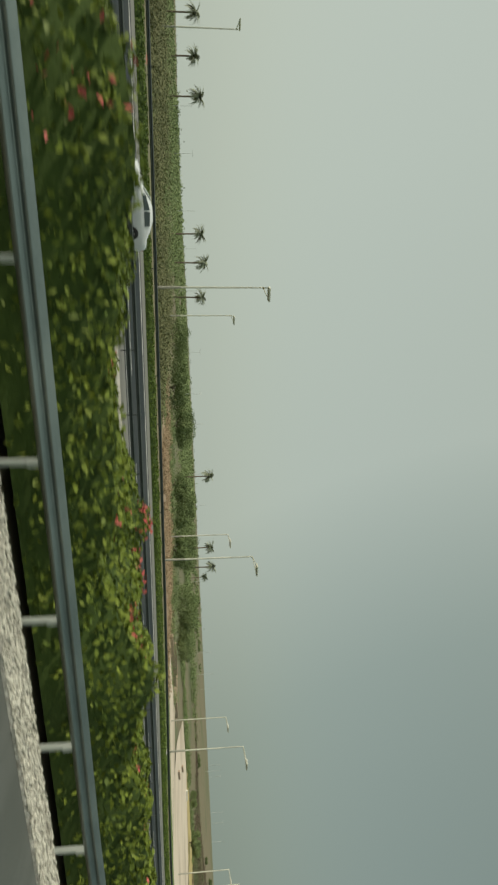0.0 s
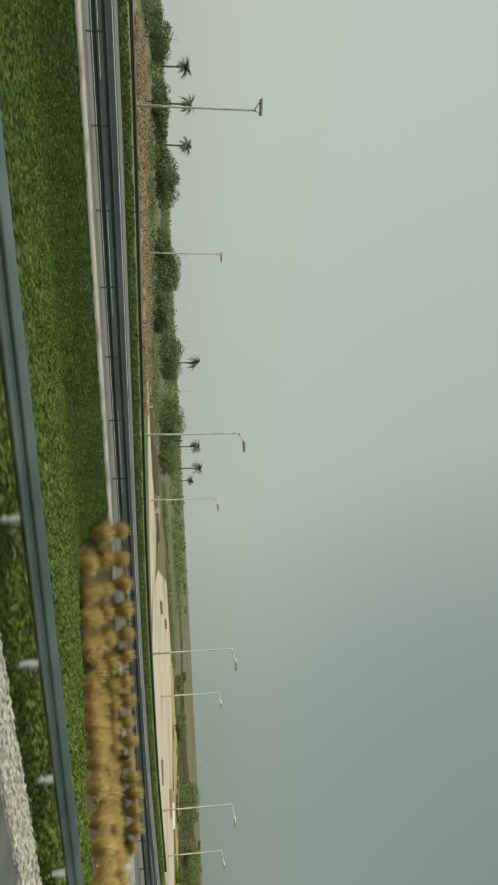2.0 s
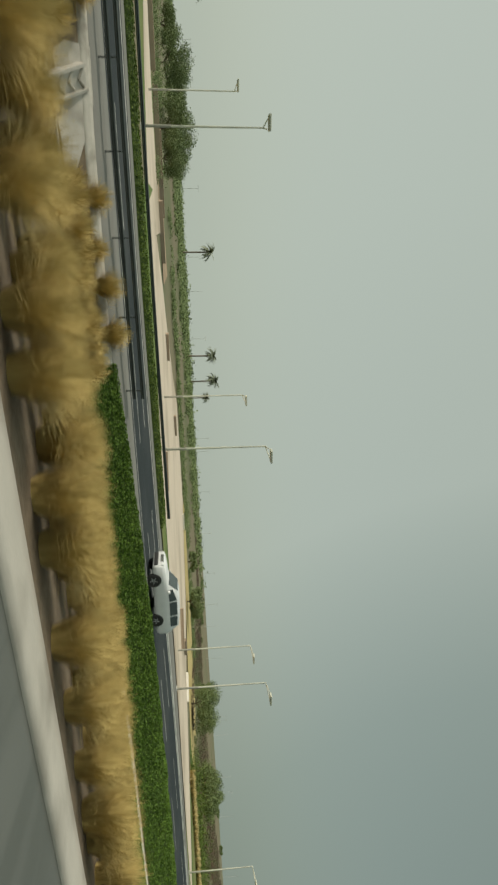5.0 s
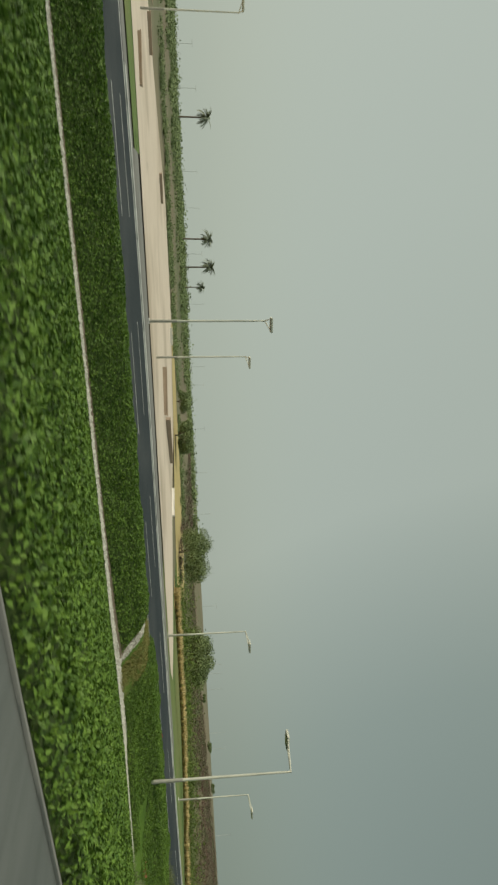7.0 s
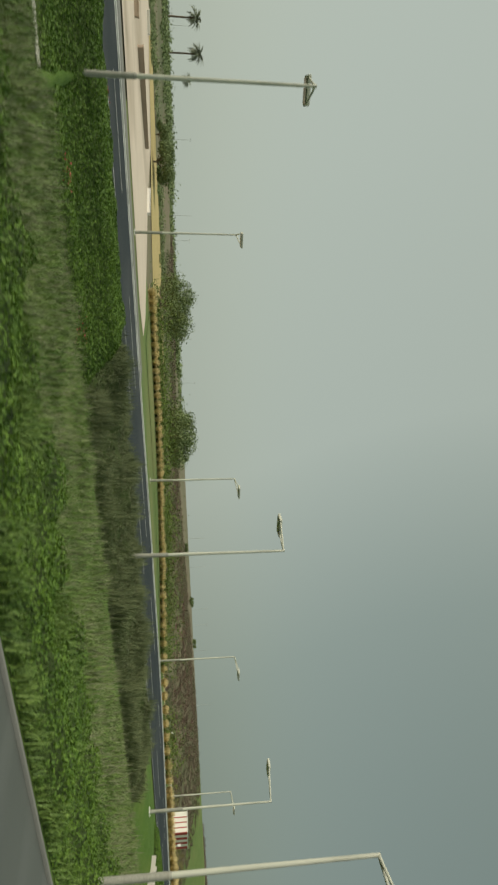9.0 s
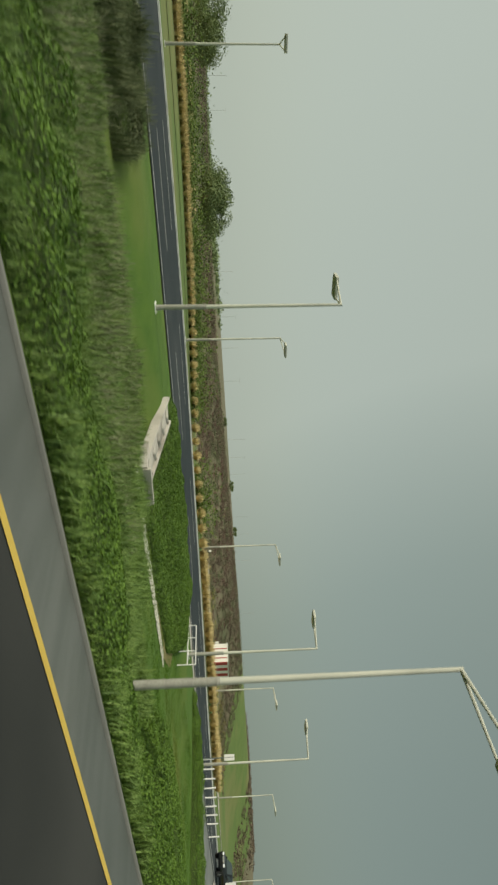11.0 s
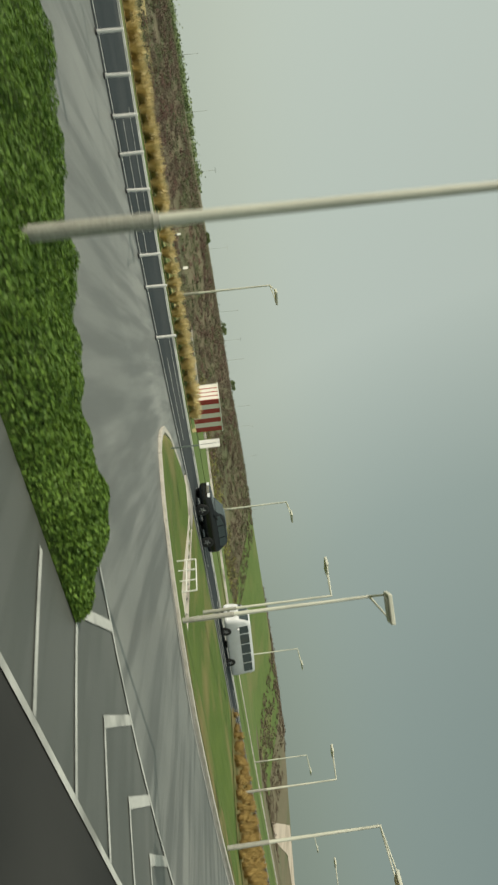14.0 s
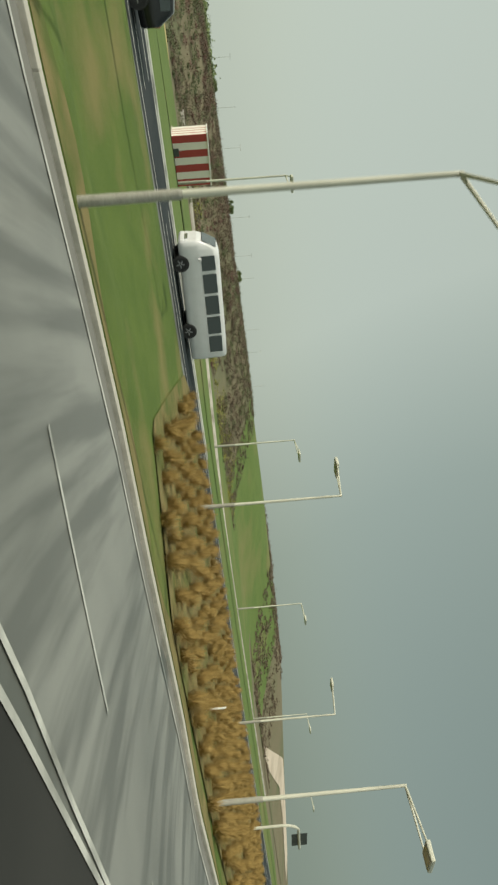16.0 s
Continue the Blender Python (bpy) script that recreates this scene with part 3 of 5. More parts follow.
for i in range(-11, 13):
    x = 248.8 + (1.72 if i < 0 else 1.85) * i
    ye = elbow(x)
    slant(shoulder_ob, x, ye, x + 0.35 * min(1, (ye - 10.6) / 2), lane_edge(x) + 0.05, 0.11)
    if i >= 0:
        reach = min(2.1, 2.6 * (outer(x + 0.8) - ye))
        slant(shoulder_ob, x - 0.05, ye - 0.05, x + reach, outer(x + reach), 0.19 if i < 8 else 0.11)
dash = lerp((276.0, 14.2), (280.2, 12.35), (300, 6))
mark(apron_ob, 276.0, 280.2, off(dash, -0.05), off(dash, 0.05), 0.024, M["line"], "lane_dash")
mark(apron_ob, 284.0, 287.5, off(dash, -0.07), off(dash, 0.07), 0.024, M["line"], "lane_dash")


# ---- guard rails ----
def w_beam(name, xs, yf, z0, material, height=0.31, depth=0.085):
    """A corrugated steel band along the road."""
    prof = [(0.0, 0.0), (0.35, 0.10), (1.0, 0.22), (1.0, 0.32), (0.15, 0.45), (0.15, 0.55), (1.0, 0.68), (1.0, 0.78), (0.35, 0.90), (0.0, 1.0)]
    v = []
    for x in xs:
        y, z = yf(x), np.interp(x, _px, _pz) + z0(x) if callable(z0) else zat(x, yf(x)) + z0
        v += [(x, y - p * depth, z + q * height) for p, q in prof]
        v += [(x, y - p * depth + 0.006, z + q * height) for p, q in reversed(prof)]
    k = 2 * len(prof)
    f = [(i * k + j, (i + 1) * k + j, (i + 1) * k + (j + 1) % k, i * k + (j + 1) % k) for i in range(len(xs) - 1) for j in range(k)]
    return mesh_np(name, v, f, material, False)


def guardrail(label, x0, x1, yf, every, start, material, post_material, z0=0.47, group="", h=0.31, second=None, rise=None):
    root = thing("guard_rail", label, "guard rail", group)
    xs = np.linspace(x0, x1, int((x1 - x0) / 2) + 1)
    part_me("rail", w_beam("rail", xs, yf, rise or z0, material, h), root)
    if second:
        part_me("rail", w_beam("rail", xs, yf, second, material, h), root)
    bm = nb()
    box(bm, -0.03, 0.03, 0.0, 0.10, -0.3, (second or z0) + 0.22, 0.008)
    me = bpy.data.meshes.new("post")
    bm.to_mesh(me)
    bm.free()
    me.materials.append(post_material)
    bm = nb()
    box(bm, -0.04, 0.04, -0.03, 0.0, z0 + 0.05, z0 + 0.25, 0.01)
    me2 = bpy.data.meshes.new("spacer")
    bm.to_mesh(me2)
    bm.free()
    me2.materials.append(post_material)
    x = start
    while x < x1:
        p = part_me("post", me, root)
        p.location = (x, yf(x) + 0.03, zat(x, yf(x)))
        p.scale = (1, 1, (rise(x) + 0.2) / (z0 + 0.22) if rise else 1)
        part_me("spacer", me2, p)
        x += every
    return root


rail_y = lerp((-100, 6.25), (64, 6.2), (72, 6.95), (90, 7.3))
rail_z = lerp((-100, 0.42), (10, 0.44), (20, 0.58), (26, 0.56), (31, 0.50), (45, 0.42), (60, 0.34), (66, 0.33), (70, 0.24), (76, 0.12), (89, 0.05))
guardrail("galvanised steel crash barrier on posts beside gravel", -58, 90, rail_y, 2.34, -57.25, M["galv"], M["post"], 0.10, h=0.28, rise=rail_z)
guardrail("dark steel crash barrier along the opposite road's near side", -90, 104, lambda x: 31.7, 3.63, -88.8, M["galv_dark"], M["galv_dark"], 0.30, h=0.20, second=0.72)
guardrail("dark steel crash barrier before the lamp posts", -90, 118, off(far0, 3.4), 4.0, -89.0, M["galv_dark"], M["galv_dark"], 0.45, h=0.24)
bm = nb()
e0 = (90.0, 7.3, float(np.interp(90.0, _px, _pz)))
tube(bm, (e0[0], e0[1] - 0.04, e0[2] + 0.10), (e0[0], e0[1] - 0.04, e0[2] + 0.49), 0.07, 0.07, 12)
part("end_cap", bm, M["galv"], bpy.data.objects["guard_rail"], "rounded steel end of the barrier")


# ---- street lamps ----
def street_lamp(h, reach=2.6):
    root = thing("street_lamp", "tall cream street lamp with a flat head on a forked arm", "street lamp", "street lamps")
    bm = nb()
    tube(bm, (0, 0, 2.1), (0, 0, h), 0.085, 0.06, 16)
    part("pole", bm, M["pole"], root)
    bm = nb()
    tube(bm, (0, 0, 0.02), (0, 0, 2.1), 0.115, 0.105, 16)
    tube(bm, (0, 0, 2.08), (0, 0, 2.16), 0.115, 0.088, 16)
    part("sleeve", bm, M["sleeve"], root, "weathered grey lower section of the pole")
    bm = nb()
    box(bm, -0.22, 0.22, -0.22, 0.22, -0.2, 0.03, 0.01)
    for sx in (-0.16, 0.16):
        for sy in (-0.16, 0.16):
            tube(bm, (sx, sy, 0.03), (sx, sy, 0.09), 0.018, 0.018, 6)
    part("base_plate", bm, M["white"], root, "pale bolted base plate")
    for s in (-1, 1):
        bm = nb()
        tube(bm, (0, 0, h - 0.05), (s * 0.42, -reach + 0.5, h + 0.12), 0.05, 0.035, 8)
        part("arm", bm, M["pole"], root)
    bm = nb()
    box(bm, -0.55, 0.55, -reach - 0.15, -reach + 0.55, h + 0.06, h + 0.22, 0.04)
    head = part("lamp_head", bm, M["pole"], root)
    bm = nb()
    box(bm, -0.45, 0.45, -reach - 0.08, -reach + 0.45, h + 0.035, h + 0.065, 0.01)
    part("lens", bm, M["lamp_glass"], head, "grey flat lamp lens")
    return root


LAMPS = {9.0: [(-44.0, 52.0, 0), (-17.3, 52.0, 0), (9.4, 51.8, 0), (36.2, 52.0, 0), (62.7, 51.9, 0), (89.0, 52.2, 0), (113.9, 51.4, 0), (139.5, 51.9, 0),
              (-14.0, 82.0, 0), (18.3, 82.0, 0), (50.5, 79.0, 0), (82.7, 74.6, 0), (114.3, 69.9, 0), (145.1, 65.1, 0), (155.75, 15.4, 0), (127.3, 15.2, 0)],
         8.0: [(172.0, 56.8, 0), (194.2, 56.6, 0), (215.1, 54.6, 0), (238.0, 54.8, 0), (261.2, 54.9, 0), (284.6, 54.7, 0), (309.4, 54.6, 0), (334.5, 53.8, 0), (360.0, 53.0, 0), (386.0, 52.2, 0),
               (183.5, 30.9, 180), (204.1, 31.2, 180), (226.3, 31.5, 180), (238.0, 31.5, 180), (271.6, 31.4, 180), (294.7, 31.4, 180), (318.0, 31.2, 180),
               (182.6, 15.5, 0), (207.6, 15.1, 0), (230.7, 15.2, 0), (243.9, 15.2, 0), (320.0, 16.0, 0)],
         8.6: [(163.0, 31.2, 180)],
         7.65: [(261.5, 22.9, -39), (274.8, 19.8, 0), (296.4, 17.2, 0)]}
for h, spots in LAMPS.items():
    proto = street_lamp(h)
    for i, (x, y, turn) in enumerate(spots):
        m = pose(x, y, zat(x, y), 0, 0, turn + rng.uniform(-3, 3))
        if i == 0:
            proto.matrix_basis = m
        else:
            copy_thing(proto, m)

# ---- planted median ----
hedge("bougainvillea_bed", -45, 19.2, lerp((-45, 6.6), (15.5, 6.6), (19.2, 11.5)), lerp((-45, 15.0), (10, 15.0), (19.2, 14.0)), lambda x, y: 1.40 - 0.05 * smooth((x - 4) / 8.0) + 0 * y, M["leaf_bush"], 160000, 0.12,
      "overgrown glossy green shrubs with scattered red flowers", rough=0.16, lump=2.6, seed=1.0, flowers=60, depth=0.3)
hedge("clipped_hedge", -45, 24.2, 15.0, 30.2, 0.36, M["leaf_dark"], 110000, 0.10, "low clipped dark green hedge on the swale's banks", rough=0.10, seed=2.0)
hedge("clipped_hedge", 25.15, 58.4, 24.0, 30.2, 0.34, M["leaf_dark"], 85000, 0.085, "low clipped dark green hedge on the swale's far bank", rough=0.12, seed=3.0)
hedge("clipped_hedge", 15.9, 58.4, 6.05, 24.0, 0.32, M["leaf_dark"], 190000, 0.085, "low clipped dark green hedge on the swale's near bank", rough=0.12, seed=3.4)
hedge("verge_hedge", 15.9, 61.6, 6.02, 7.2, 0.22, M["leaf_dark"], 22000, 0.08, "low green creeping hedge under the crash barrier", rough=0.12, seed=3.7)
strip("clump_bed", 58.0, 118, lambda x: edge(x) + (1.5 if x < 90.5 else 0.97), 30.6, 0.0, M["soil"], "stony brown bed under the ornamental grass", "bed", ny=30)
hedge("green_hedge", 102.0, 153.2, lerp((102, 28.9), (118, 29.5), (145, 29.9), (153, 30.4)), lerp((102, 31.0), (115, 32.0), (125, 33.1), (133, 33.8), (153, 34.6)), 0.30, M["leaf"], 72000, 0.115, "low dense leafy green hedge on the far bank", rough=0.12, seed=4.0)
strip("drain_apron", 88.9, 94.3, lerp((88.9, 30.0), (90.6, 28.2), (92.4, 28.0), (94.3, 29.2)), lerp((88.9, 30.9), (91.2, 30.9), (94.3, 29.9)), 0.04, M["concrete"], "pale sloped concrete apron of the drain outlet", "drain", step=0.4, ny=6)
path_y = lerp((112, 27.8), (140, 27.9), (150, 28.3), (154, 28.9), (158, 28.4), (163, 26.4), (166, 25.6))
hedge("green_hedge", 112, 162.5, off(edge, 0.3), off(path_y, -0.1), lambda x, y: 0.06 + 0.26 * smooth((27.0 - y) / 6.0), M["leaf"], 170000, 0.135, "low dense leafy green hedge with large leaves", rough=0.14, seed=5.0)
strip("stone_path", 112, 165, off(path_y, -0.1), off(path_y, 1.25), 0.10, M["kerb"], "narrow pale stony drain between the hedges", "path", step=1.0)
stones("path_stones", "loose pale stones in the drain between the hedges", 112, 165, off(path_y, -0.2), off(path_y, 1.4), 11000, 0.10, M["stone"], 0.08)
strip("path_soil", 112, 153.5, off(path_y, 1.2), off(path_y, 2.3), 0.05, M["soil"], "brown soil beside the stony drain", "bed", step=1.0)
strip("stone_path_branch", 153.45, 153.75, 29.3, 34.8, 0.03, M["kerb"], "pale stony edging between hedge and grass", "path", step=0.35, ny=10)
stones("edging_stones", "loose pale stones between hedge and grass", 153.3, 153.9, lambda x: 29.2, lambda x: 34.8, 700, 0.10, M["stone"], 0.02)
strip("median_turf", 153.9, 237.2, lambda x: max(edge(x) + 0.2, path_y(x) + 0.9 if x < 163 else 0), off(near0, -0.3), 0.0, M["lawn"], "mown green grass in the median", "grass", ny=26, step=1.0)
hedge("low_shrub_bed", 156.0, 173.5, lerp((156.0, 30.2), (158, 29.6), (160, 28.2), (163, 26.9), (167, 27.4), (173.5, 27.8)), lerp((157.5, 35.7), (168, 35.8), (173.5, 35.6)), 0.42, M["leaf"], 80000, 0.09, "low green shrubs with a few red flowers", flowers=3, rough=0.10, lump=1.6, seed=6.0, depth=0.16)
hedge("dark_shrub_bed", 173.0, 198, lerp((173, 28.2), (184, 28.2), (198, 28.0)), lerp((173, 34.6), (185, 33.4), (198, 30.4)), 0.30, M["leaf_olive"], 40000, 0.10, "rough grey-green shrubs under tall reeds", rough=0.45, lump=1.2, seed=7.0, depth=0.3)
hedge("verge_shrubs", 209, 229.8, off(edge, 0.35), lerp((209, 15.2), (213, 18.6), (219, 21.6), (225, 22.6), (227.6, 21.4), (229.0, 18.6), (229.6, 16.2), (229.8, 14.4)), lambda x, y: 0.42 - 0.30 * smooth((y - 15.0) / 5.0), M["leaf"], 200000, 0.06, "thick dark green verge shrubs", rough=0.34, lump=1.7, seed=8.0, depth=0.25)
hedge("verge_shrubs", 199, 208, off(edge, 0.35), lerp((199, 15.2), (204, 16.0), (208, 14.2)), 0.28, M["leaf"], 36000, 0.065, "thick dark green verge shrubs", rough=0.25, lump=2.0, seed=8.5, depth=0.25)
strip("stone_path", 204, 216.6, lerp((204, 22.5), (210, 22.6), (216.6, 23.4)), lerp((204, 23.4), (210, 23.4), (216.6, 24.0)), 0.03, M["kerb"], "narrow pale stony drain in the lawn", "path", step=0.6)
stones("path_stones", "loose pale stones in the drain in the lawn", 204, 217.5, lerp((204, 22.3), (210, 22.4), (217.5, 23.5)), lerp((204, 23.6), (210, 23.6), (217.5, 24.3)), 2200, 0.09, M["stone"], 0.02)
strip("dry_fringe", 214.5, 221.3, lerp((214.5, 23.9), (217.5, 24.0), (221.3, 26.6)), lerp((214.5, 24.6), (217.5, 25.2), (221.3, 27.6)), 0.035, M["worn_lawn"], "tan dry fringe of grass along the hedge", "grass", step=0.5)
hedge("green_hedge", 209.9, 222.6, lerp((209.9, 24.2), (215, 24.8), (219, 25.6), (221, 27.2), (222.6, 28.6)), lerp((209.9, 34.2), (217, 34.0), (222.6, 33.2)), 0.33, M["leaf"], 110000, 0.075, "low leafy green hedge above the swale", rough=0.2, seed=9.0)
hedge("green_hedge", 231.0, 248.8, lerp((231, 29.6), (233.2, 26.6), (234.6, 23.2), (236.0, 16.6), (236.9, 13.9), (249.2, 12.9)), lerp((231, 32.6), (236, 31.6), (238.6, 28.5), (239.6, 26.0), (241.4, 23.6), (243.6, 21.2), (245.6, 18.9), (247.2, 16.8), (248.3, 15.2), (248.8, 14.0)), 0.38, M["leaf"], 170000, 0.065, "thick leafy green hedge tapering to the crossing", rough=0.26, lump=1.7, seed=10.0)
hedge("far_hedge", -90, 118, off(far0, 1.5), off(far0, 3.1), 0.40, M["leaf_dark"], 52000, 0.15, "dark clipped hedge beyond the opposite road", rough=0.08, seed=11.0)


# ---- ornamental grass ----
def clump_mesh(name, seed, material, n, r, h, w, spread, droop):
    v, f = blades(n, r, h, w, spread, droop, 2, seed)
    return mesh_np(name, v, f, material)


DENSE = [clump_mesh("fountain_grass", s, M["straw"], 1000, 0.24, 1.05, 0.014, 0.66, 0.55) for s in (1, 2, 3, 4)]
MOUND = [clump_mesh("fountain_grass", s, M["straw"], 750, 0.15, 1.0, 0.020, 0.62, 0.42) for s in (21, 22, 23)]
SMALL = [clump_mesh("fountain_grass", s, M["straw_pale"], 240, 0.20, 0.98, 0.055, 0.68, 0.60) for s in (31, 32, 33)]
SPENT = [clump_mesh("fountain_grass", s, M["straw_brown"], 340, 0.16, 0.98, 0.028, 0.72, 0.70) for s in (41, 42, 43)]


def plant(meshes, name, label, group, x, y, scale, tall=1.0):
    ob = new(name, meshes[int(rng.integers(len(meshes)))])
    ob.matrix_basis = Matrix.Translation((x, y, zat(x, y) + 0.0)) @ Matrix.Rotation(rng.uniform(0, 6.28), 4, "Z") @ Matrix.Diagonal((scale, scale, scale * tall, 1))
    return tagged(ob, label, "grass", group)


for i in range(45):
    for j in range(9):
        x = 58.8 + i * 1.25 + rng.uniform(-0.3, 0.3)
        if j > 1.2 + max(0, (x - 78) / 4.5):
            continue
        y = edge(x) + 2.1 + j * (0.95 if x < 82 else 1.38) + rng.uniform(-0.3, 0.3)
        if x > 112.5 or (x < 61.8 and j == 0):
            continue
        plant(DENSE, "fountain_grass", "golden ornamental grass clump in a dense band", "golden grass band", x, y, rng.uniform(0.95, 1.25) * (0.60 if x < 76 else 0.68 if x < 88 else 0.87))
for i in range(24):
    for j in range(4):
        x, y = 58.1 + i * 1.88 + 0.94 * (j % 2) + rng.uniform(-0.2, 0.2), 26.2 + j * 1.36 + rng.uniform(-0.2, 0.2)
        if 88.6 < x < 93.8 or x > 102.2:
            continue
        plant(MOUND, "fountain_grass", "golden ornamental grass clump on bare soil", "golden grass rows", x, y, rng.uniform(1.3, 1.6))
for i in range(16):
    for j in range(8):
        x, y = 58.7 + i * 1.98 + 0.99 * (j % 2) + rng.uniform(-0.25, 0.25), 10.6 + 1.95 * j + rng.uniform(-0.25, 0.25)
        if x > 59.5 + 0.12 * (25 - y) and not (x > 84 and y > 22):
            plant(MOUND, "fountain_grass", "golden ornamental grass clump on bare soil", "golden grass rows", x, y, rng.uniform(0.92, 1.2))
row_y = lerp((150, 80), (182, 79.5), (198, 76), (213, 73.5), (219, 73), (226, 68), (233, 59), (238, 53), (245, 49.5), (257, 46.8), (266, 46.2), (280, 46.5))
for k in range(3):
    for i in range(86):
        x = 182.0 + i * 1.0 + k * 0.5
        if x < 272:
            plant(SMALL, "fountain_grass", "golden ornamental grass clump in a roadside row", "golden grass row across the road", x, row_y(x) + k * 1.3 + rng.uniform(-0.15, 0.15), rng.uniform(0.95, 1.2), 1.0)
strip("dry_grass_band", 182, 292, lambda x: row_y(x) - 1.0 if x < 268 else 45.2 + 1.45 * (x - 268), lerp((182, 84), (213, 78.5), (226, 73.5), (236, 66), (244, 72), (252, 92), (262, 101), (280, 100), (292, 92)), 0.05, M["drygrass"], "straw-coloured dry grass behind the golden row", "grass", ny=6)
reed0 = lerp((283.0, 22.8), (285, 20.7), (286.8, 18.6), (297, 16.9), (340, 15.0))
for i in range(46):
    for j in range(15):
        x = 283.0 + i * 1.42 + rng.uniform(-0.3, 0.3)
        y = reed0(x) - 0.1 + j * 1.36 + rng.uniform(-0.3, 0.3)
        if y < near0(x) - 0.6 and x > 283.0 + max(0, y - 22.5) * 0.5:
            plant(SPENT, "fountain_grass", "rusty golden ornamental grass clump on the island", "golden grass on the island", x, y, rng.uniform(0.72, 0.98), 1.05)
strip("reed_bed", 282.6, 342, off(reed0, -0.35), lambda x: min(near0(x) - 0.4, 23.2 + (x - 282.6) / 0.5), 0.18, M["worn_lawn"], "dry brown turf under the golden grass", "bed", ny=5)

# long grass along the near verge and seed-headed grass behind it


def grass_field(name, label, x0, x1, y0, y1, n, material, h, w, spread):
    x = rng.uniform(x0, x1, n)
    a, b = np.array([y0(q) for q in x]), np.array([y1(q) for q in x])
    y = a + (b - a) * rng.uniform(0, 1, n)
    v, f = blades(n, 0.0, h, w, spread, 0.5, 2, 5)
    k = v.shape[0] // n
    hump = 0.72 + 0.55 * wave(x, y, 0.8, 3.0) + 0.25 * wave(x, y, 0.3, 1.0)
    v = v.reshape(n, k, 3) * hump[:, None, None] + np.stack([x, y, surf(x, y) + 0.02], 1)[:, None, :]
    return tagged(new(name, mesh_np(name, v.reshape(-1, 3), f, material)), label, "grass", kind="stuff")


hedge("verge_creeper", 162.8, 199.5, off(edge, 0.35), lambda x: 17.5, 0.26, M["leaf"], 90000, 0.075, "lumpy green creeper among the grass of the verge", rough=0.5, lump=1.5, seed=12.0, depth=0.2)
grass_field("long_grass", "long bright green grass on the verge", 161, 211, off(edge, 0.25), lambda x: 17.0, 60000, M["grass_blade"], 0.45, 0.03, 0.32)
grass_field("olive_grass", "olive short rough grass beside the opposite road", 154.1, 160, lambda x: 29.6, off(near0, -0.5), 16000, M["straw_green"], 0.22, 0.03, 0.16)
grass_field("seed_grass", "pale feathery seed-headed grass", 161.0, 205, lambda x: 16.4, lerp((161, 26.5), (174, 27.4), (205, 25.6)), 19000, M["seed"], 0.80, 0.028, 0.35)
grass_field("reeds", "tall grey-green spiky reeds before the opposite road", 173.2, 198, lerp((173.2, 28.2), (198, 27.8)), lerp((173.2, 34.9), (185, 33.8), (198, 30.6)), 30000, M["reed_blade"], 1.15, 0.035, 0.55)
grass_field("long_grass", "long green grass among the seed heads", 161.0, 209, lambda x: 16.4, lerp((161, 26.5), (174, 27.4), (209, 24.6)), 62000, M["grass_blade"], 0.62, 0.03, 0.36)
grass_field("lawn_grass", "short mown grass blades in the median", 204, 236, lambda x: 14.2, lambda x: 28.0, 110000, M["lawn"], 0.07, 0.022, 0.06)


# ---- island with kerb ----
kerb_y = lerp((257.0, 28.0), (257.6, 26.4), (258.3, 25.1), (259.3, 23.8), (260.7, 22.6), (262.5, 21.5), (265, 20.6), (268.3, 20.0), (272.5, 19.3), (276, 19.1), (279.6, 18.7), (283.4, 17.8), (289, 16.8), (292.6, 15.5), (310, 13.8), (342, 12.6))
xs = list(np.linspace(257.0, 260.7, 14)) + list(np.linspace(261, 290, 42)) + list(np.linspace(291.5, 342, 26))
isl = new("island_lawn", strip_mesh("island_lawn", xs, off(kerb_y, 0.16), lerp((257.0, 28.4), (257.8, 30.5), (259.3, 32.1), (262.5, 34.0), (266, 35.2), (272, 36.0), (284, 35.4), (342, 32.6)), 0.12, M["island_lawn"], 18, 0.02, 0.2))
tagged(isl, "mown green lawn with straw-coloured worn patches on the traffic island", "lawn", kind="structure")
strip("dry_lawn_edge", 262, 342, off(kerb_y, 0.3), lambda x: kerb_y(x) + 1.3 + 0.35 * math.sin(x * 0.9) + 0.3 * math.sin(x * 0.37 + 1) - 0.2, 0.135, M["worn_lawn"], "worn brown strip of lawn along the kerb", "grass", step=0.7)
strip("kerb_gutter", 258.2, 342, off(kerb_y, -0.75), off(kerb_y, -0.1), 0.014, M["shoulder"], "grey stained concrete gutter along the island kerb", "gutter", step=0.7)
strip("kerb_line", 258.4, 342, off(kerb_y, -0.88), off(kerb_y, -0.74), 0.024, M["line"], "thin worn white line along the island gutter", "road line", step=0.7, ny=1)
kb = nb()
box(kb, -0.499, 0.499, -0.14, 0.14, -0.15, 0.13, 0.012)
kerb_me = bpy.data.meshes.new("kerb_stone")
kb.to_mesh(kerb_me)
kb.free()
kerb_me.materials.append(M["kerb"])
tip = [(262.5, 34.2), (259.2, 32.3), (257.6, 30.7), (256.9, 29.2)] + [(x, kerb_y(x)) for x in np.linspace(257.0, 342, 900)]
tip = np.array(tip)
run = np.concatenate([[0], np.cumsum(np.hypot(*np.diff(tip, axis=0).T))])
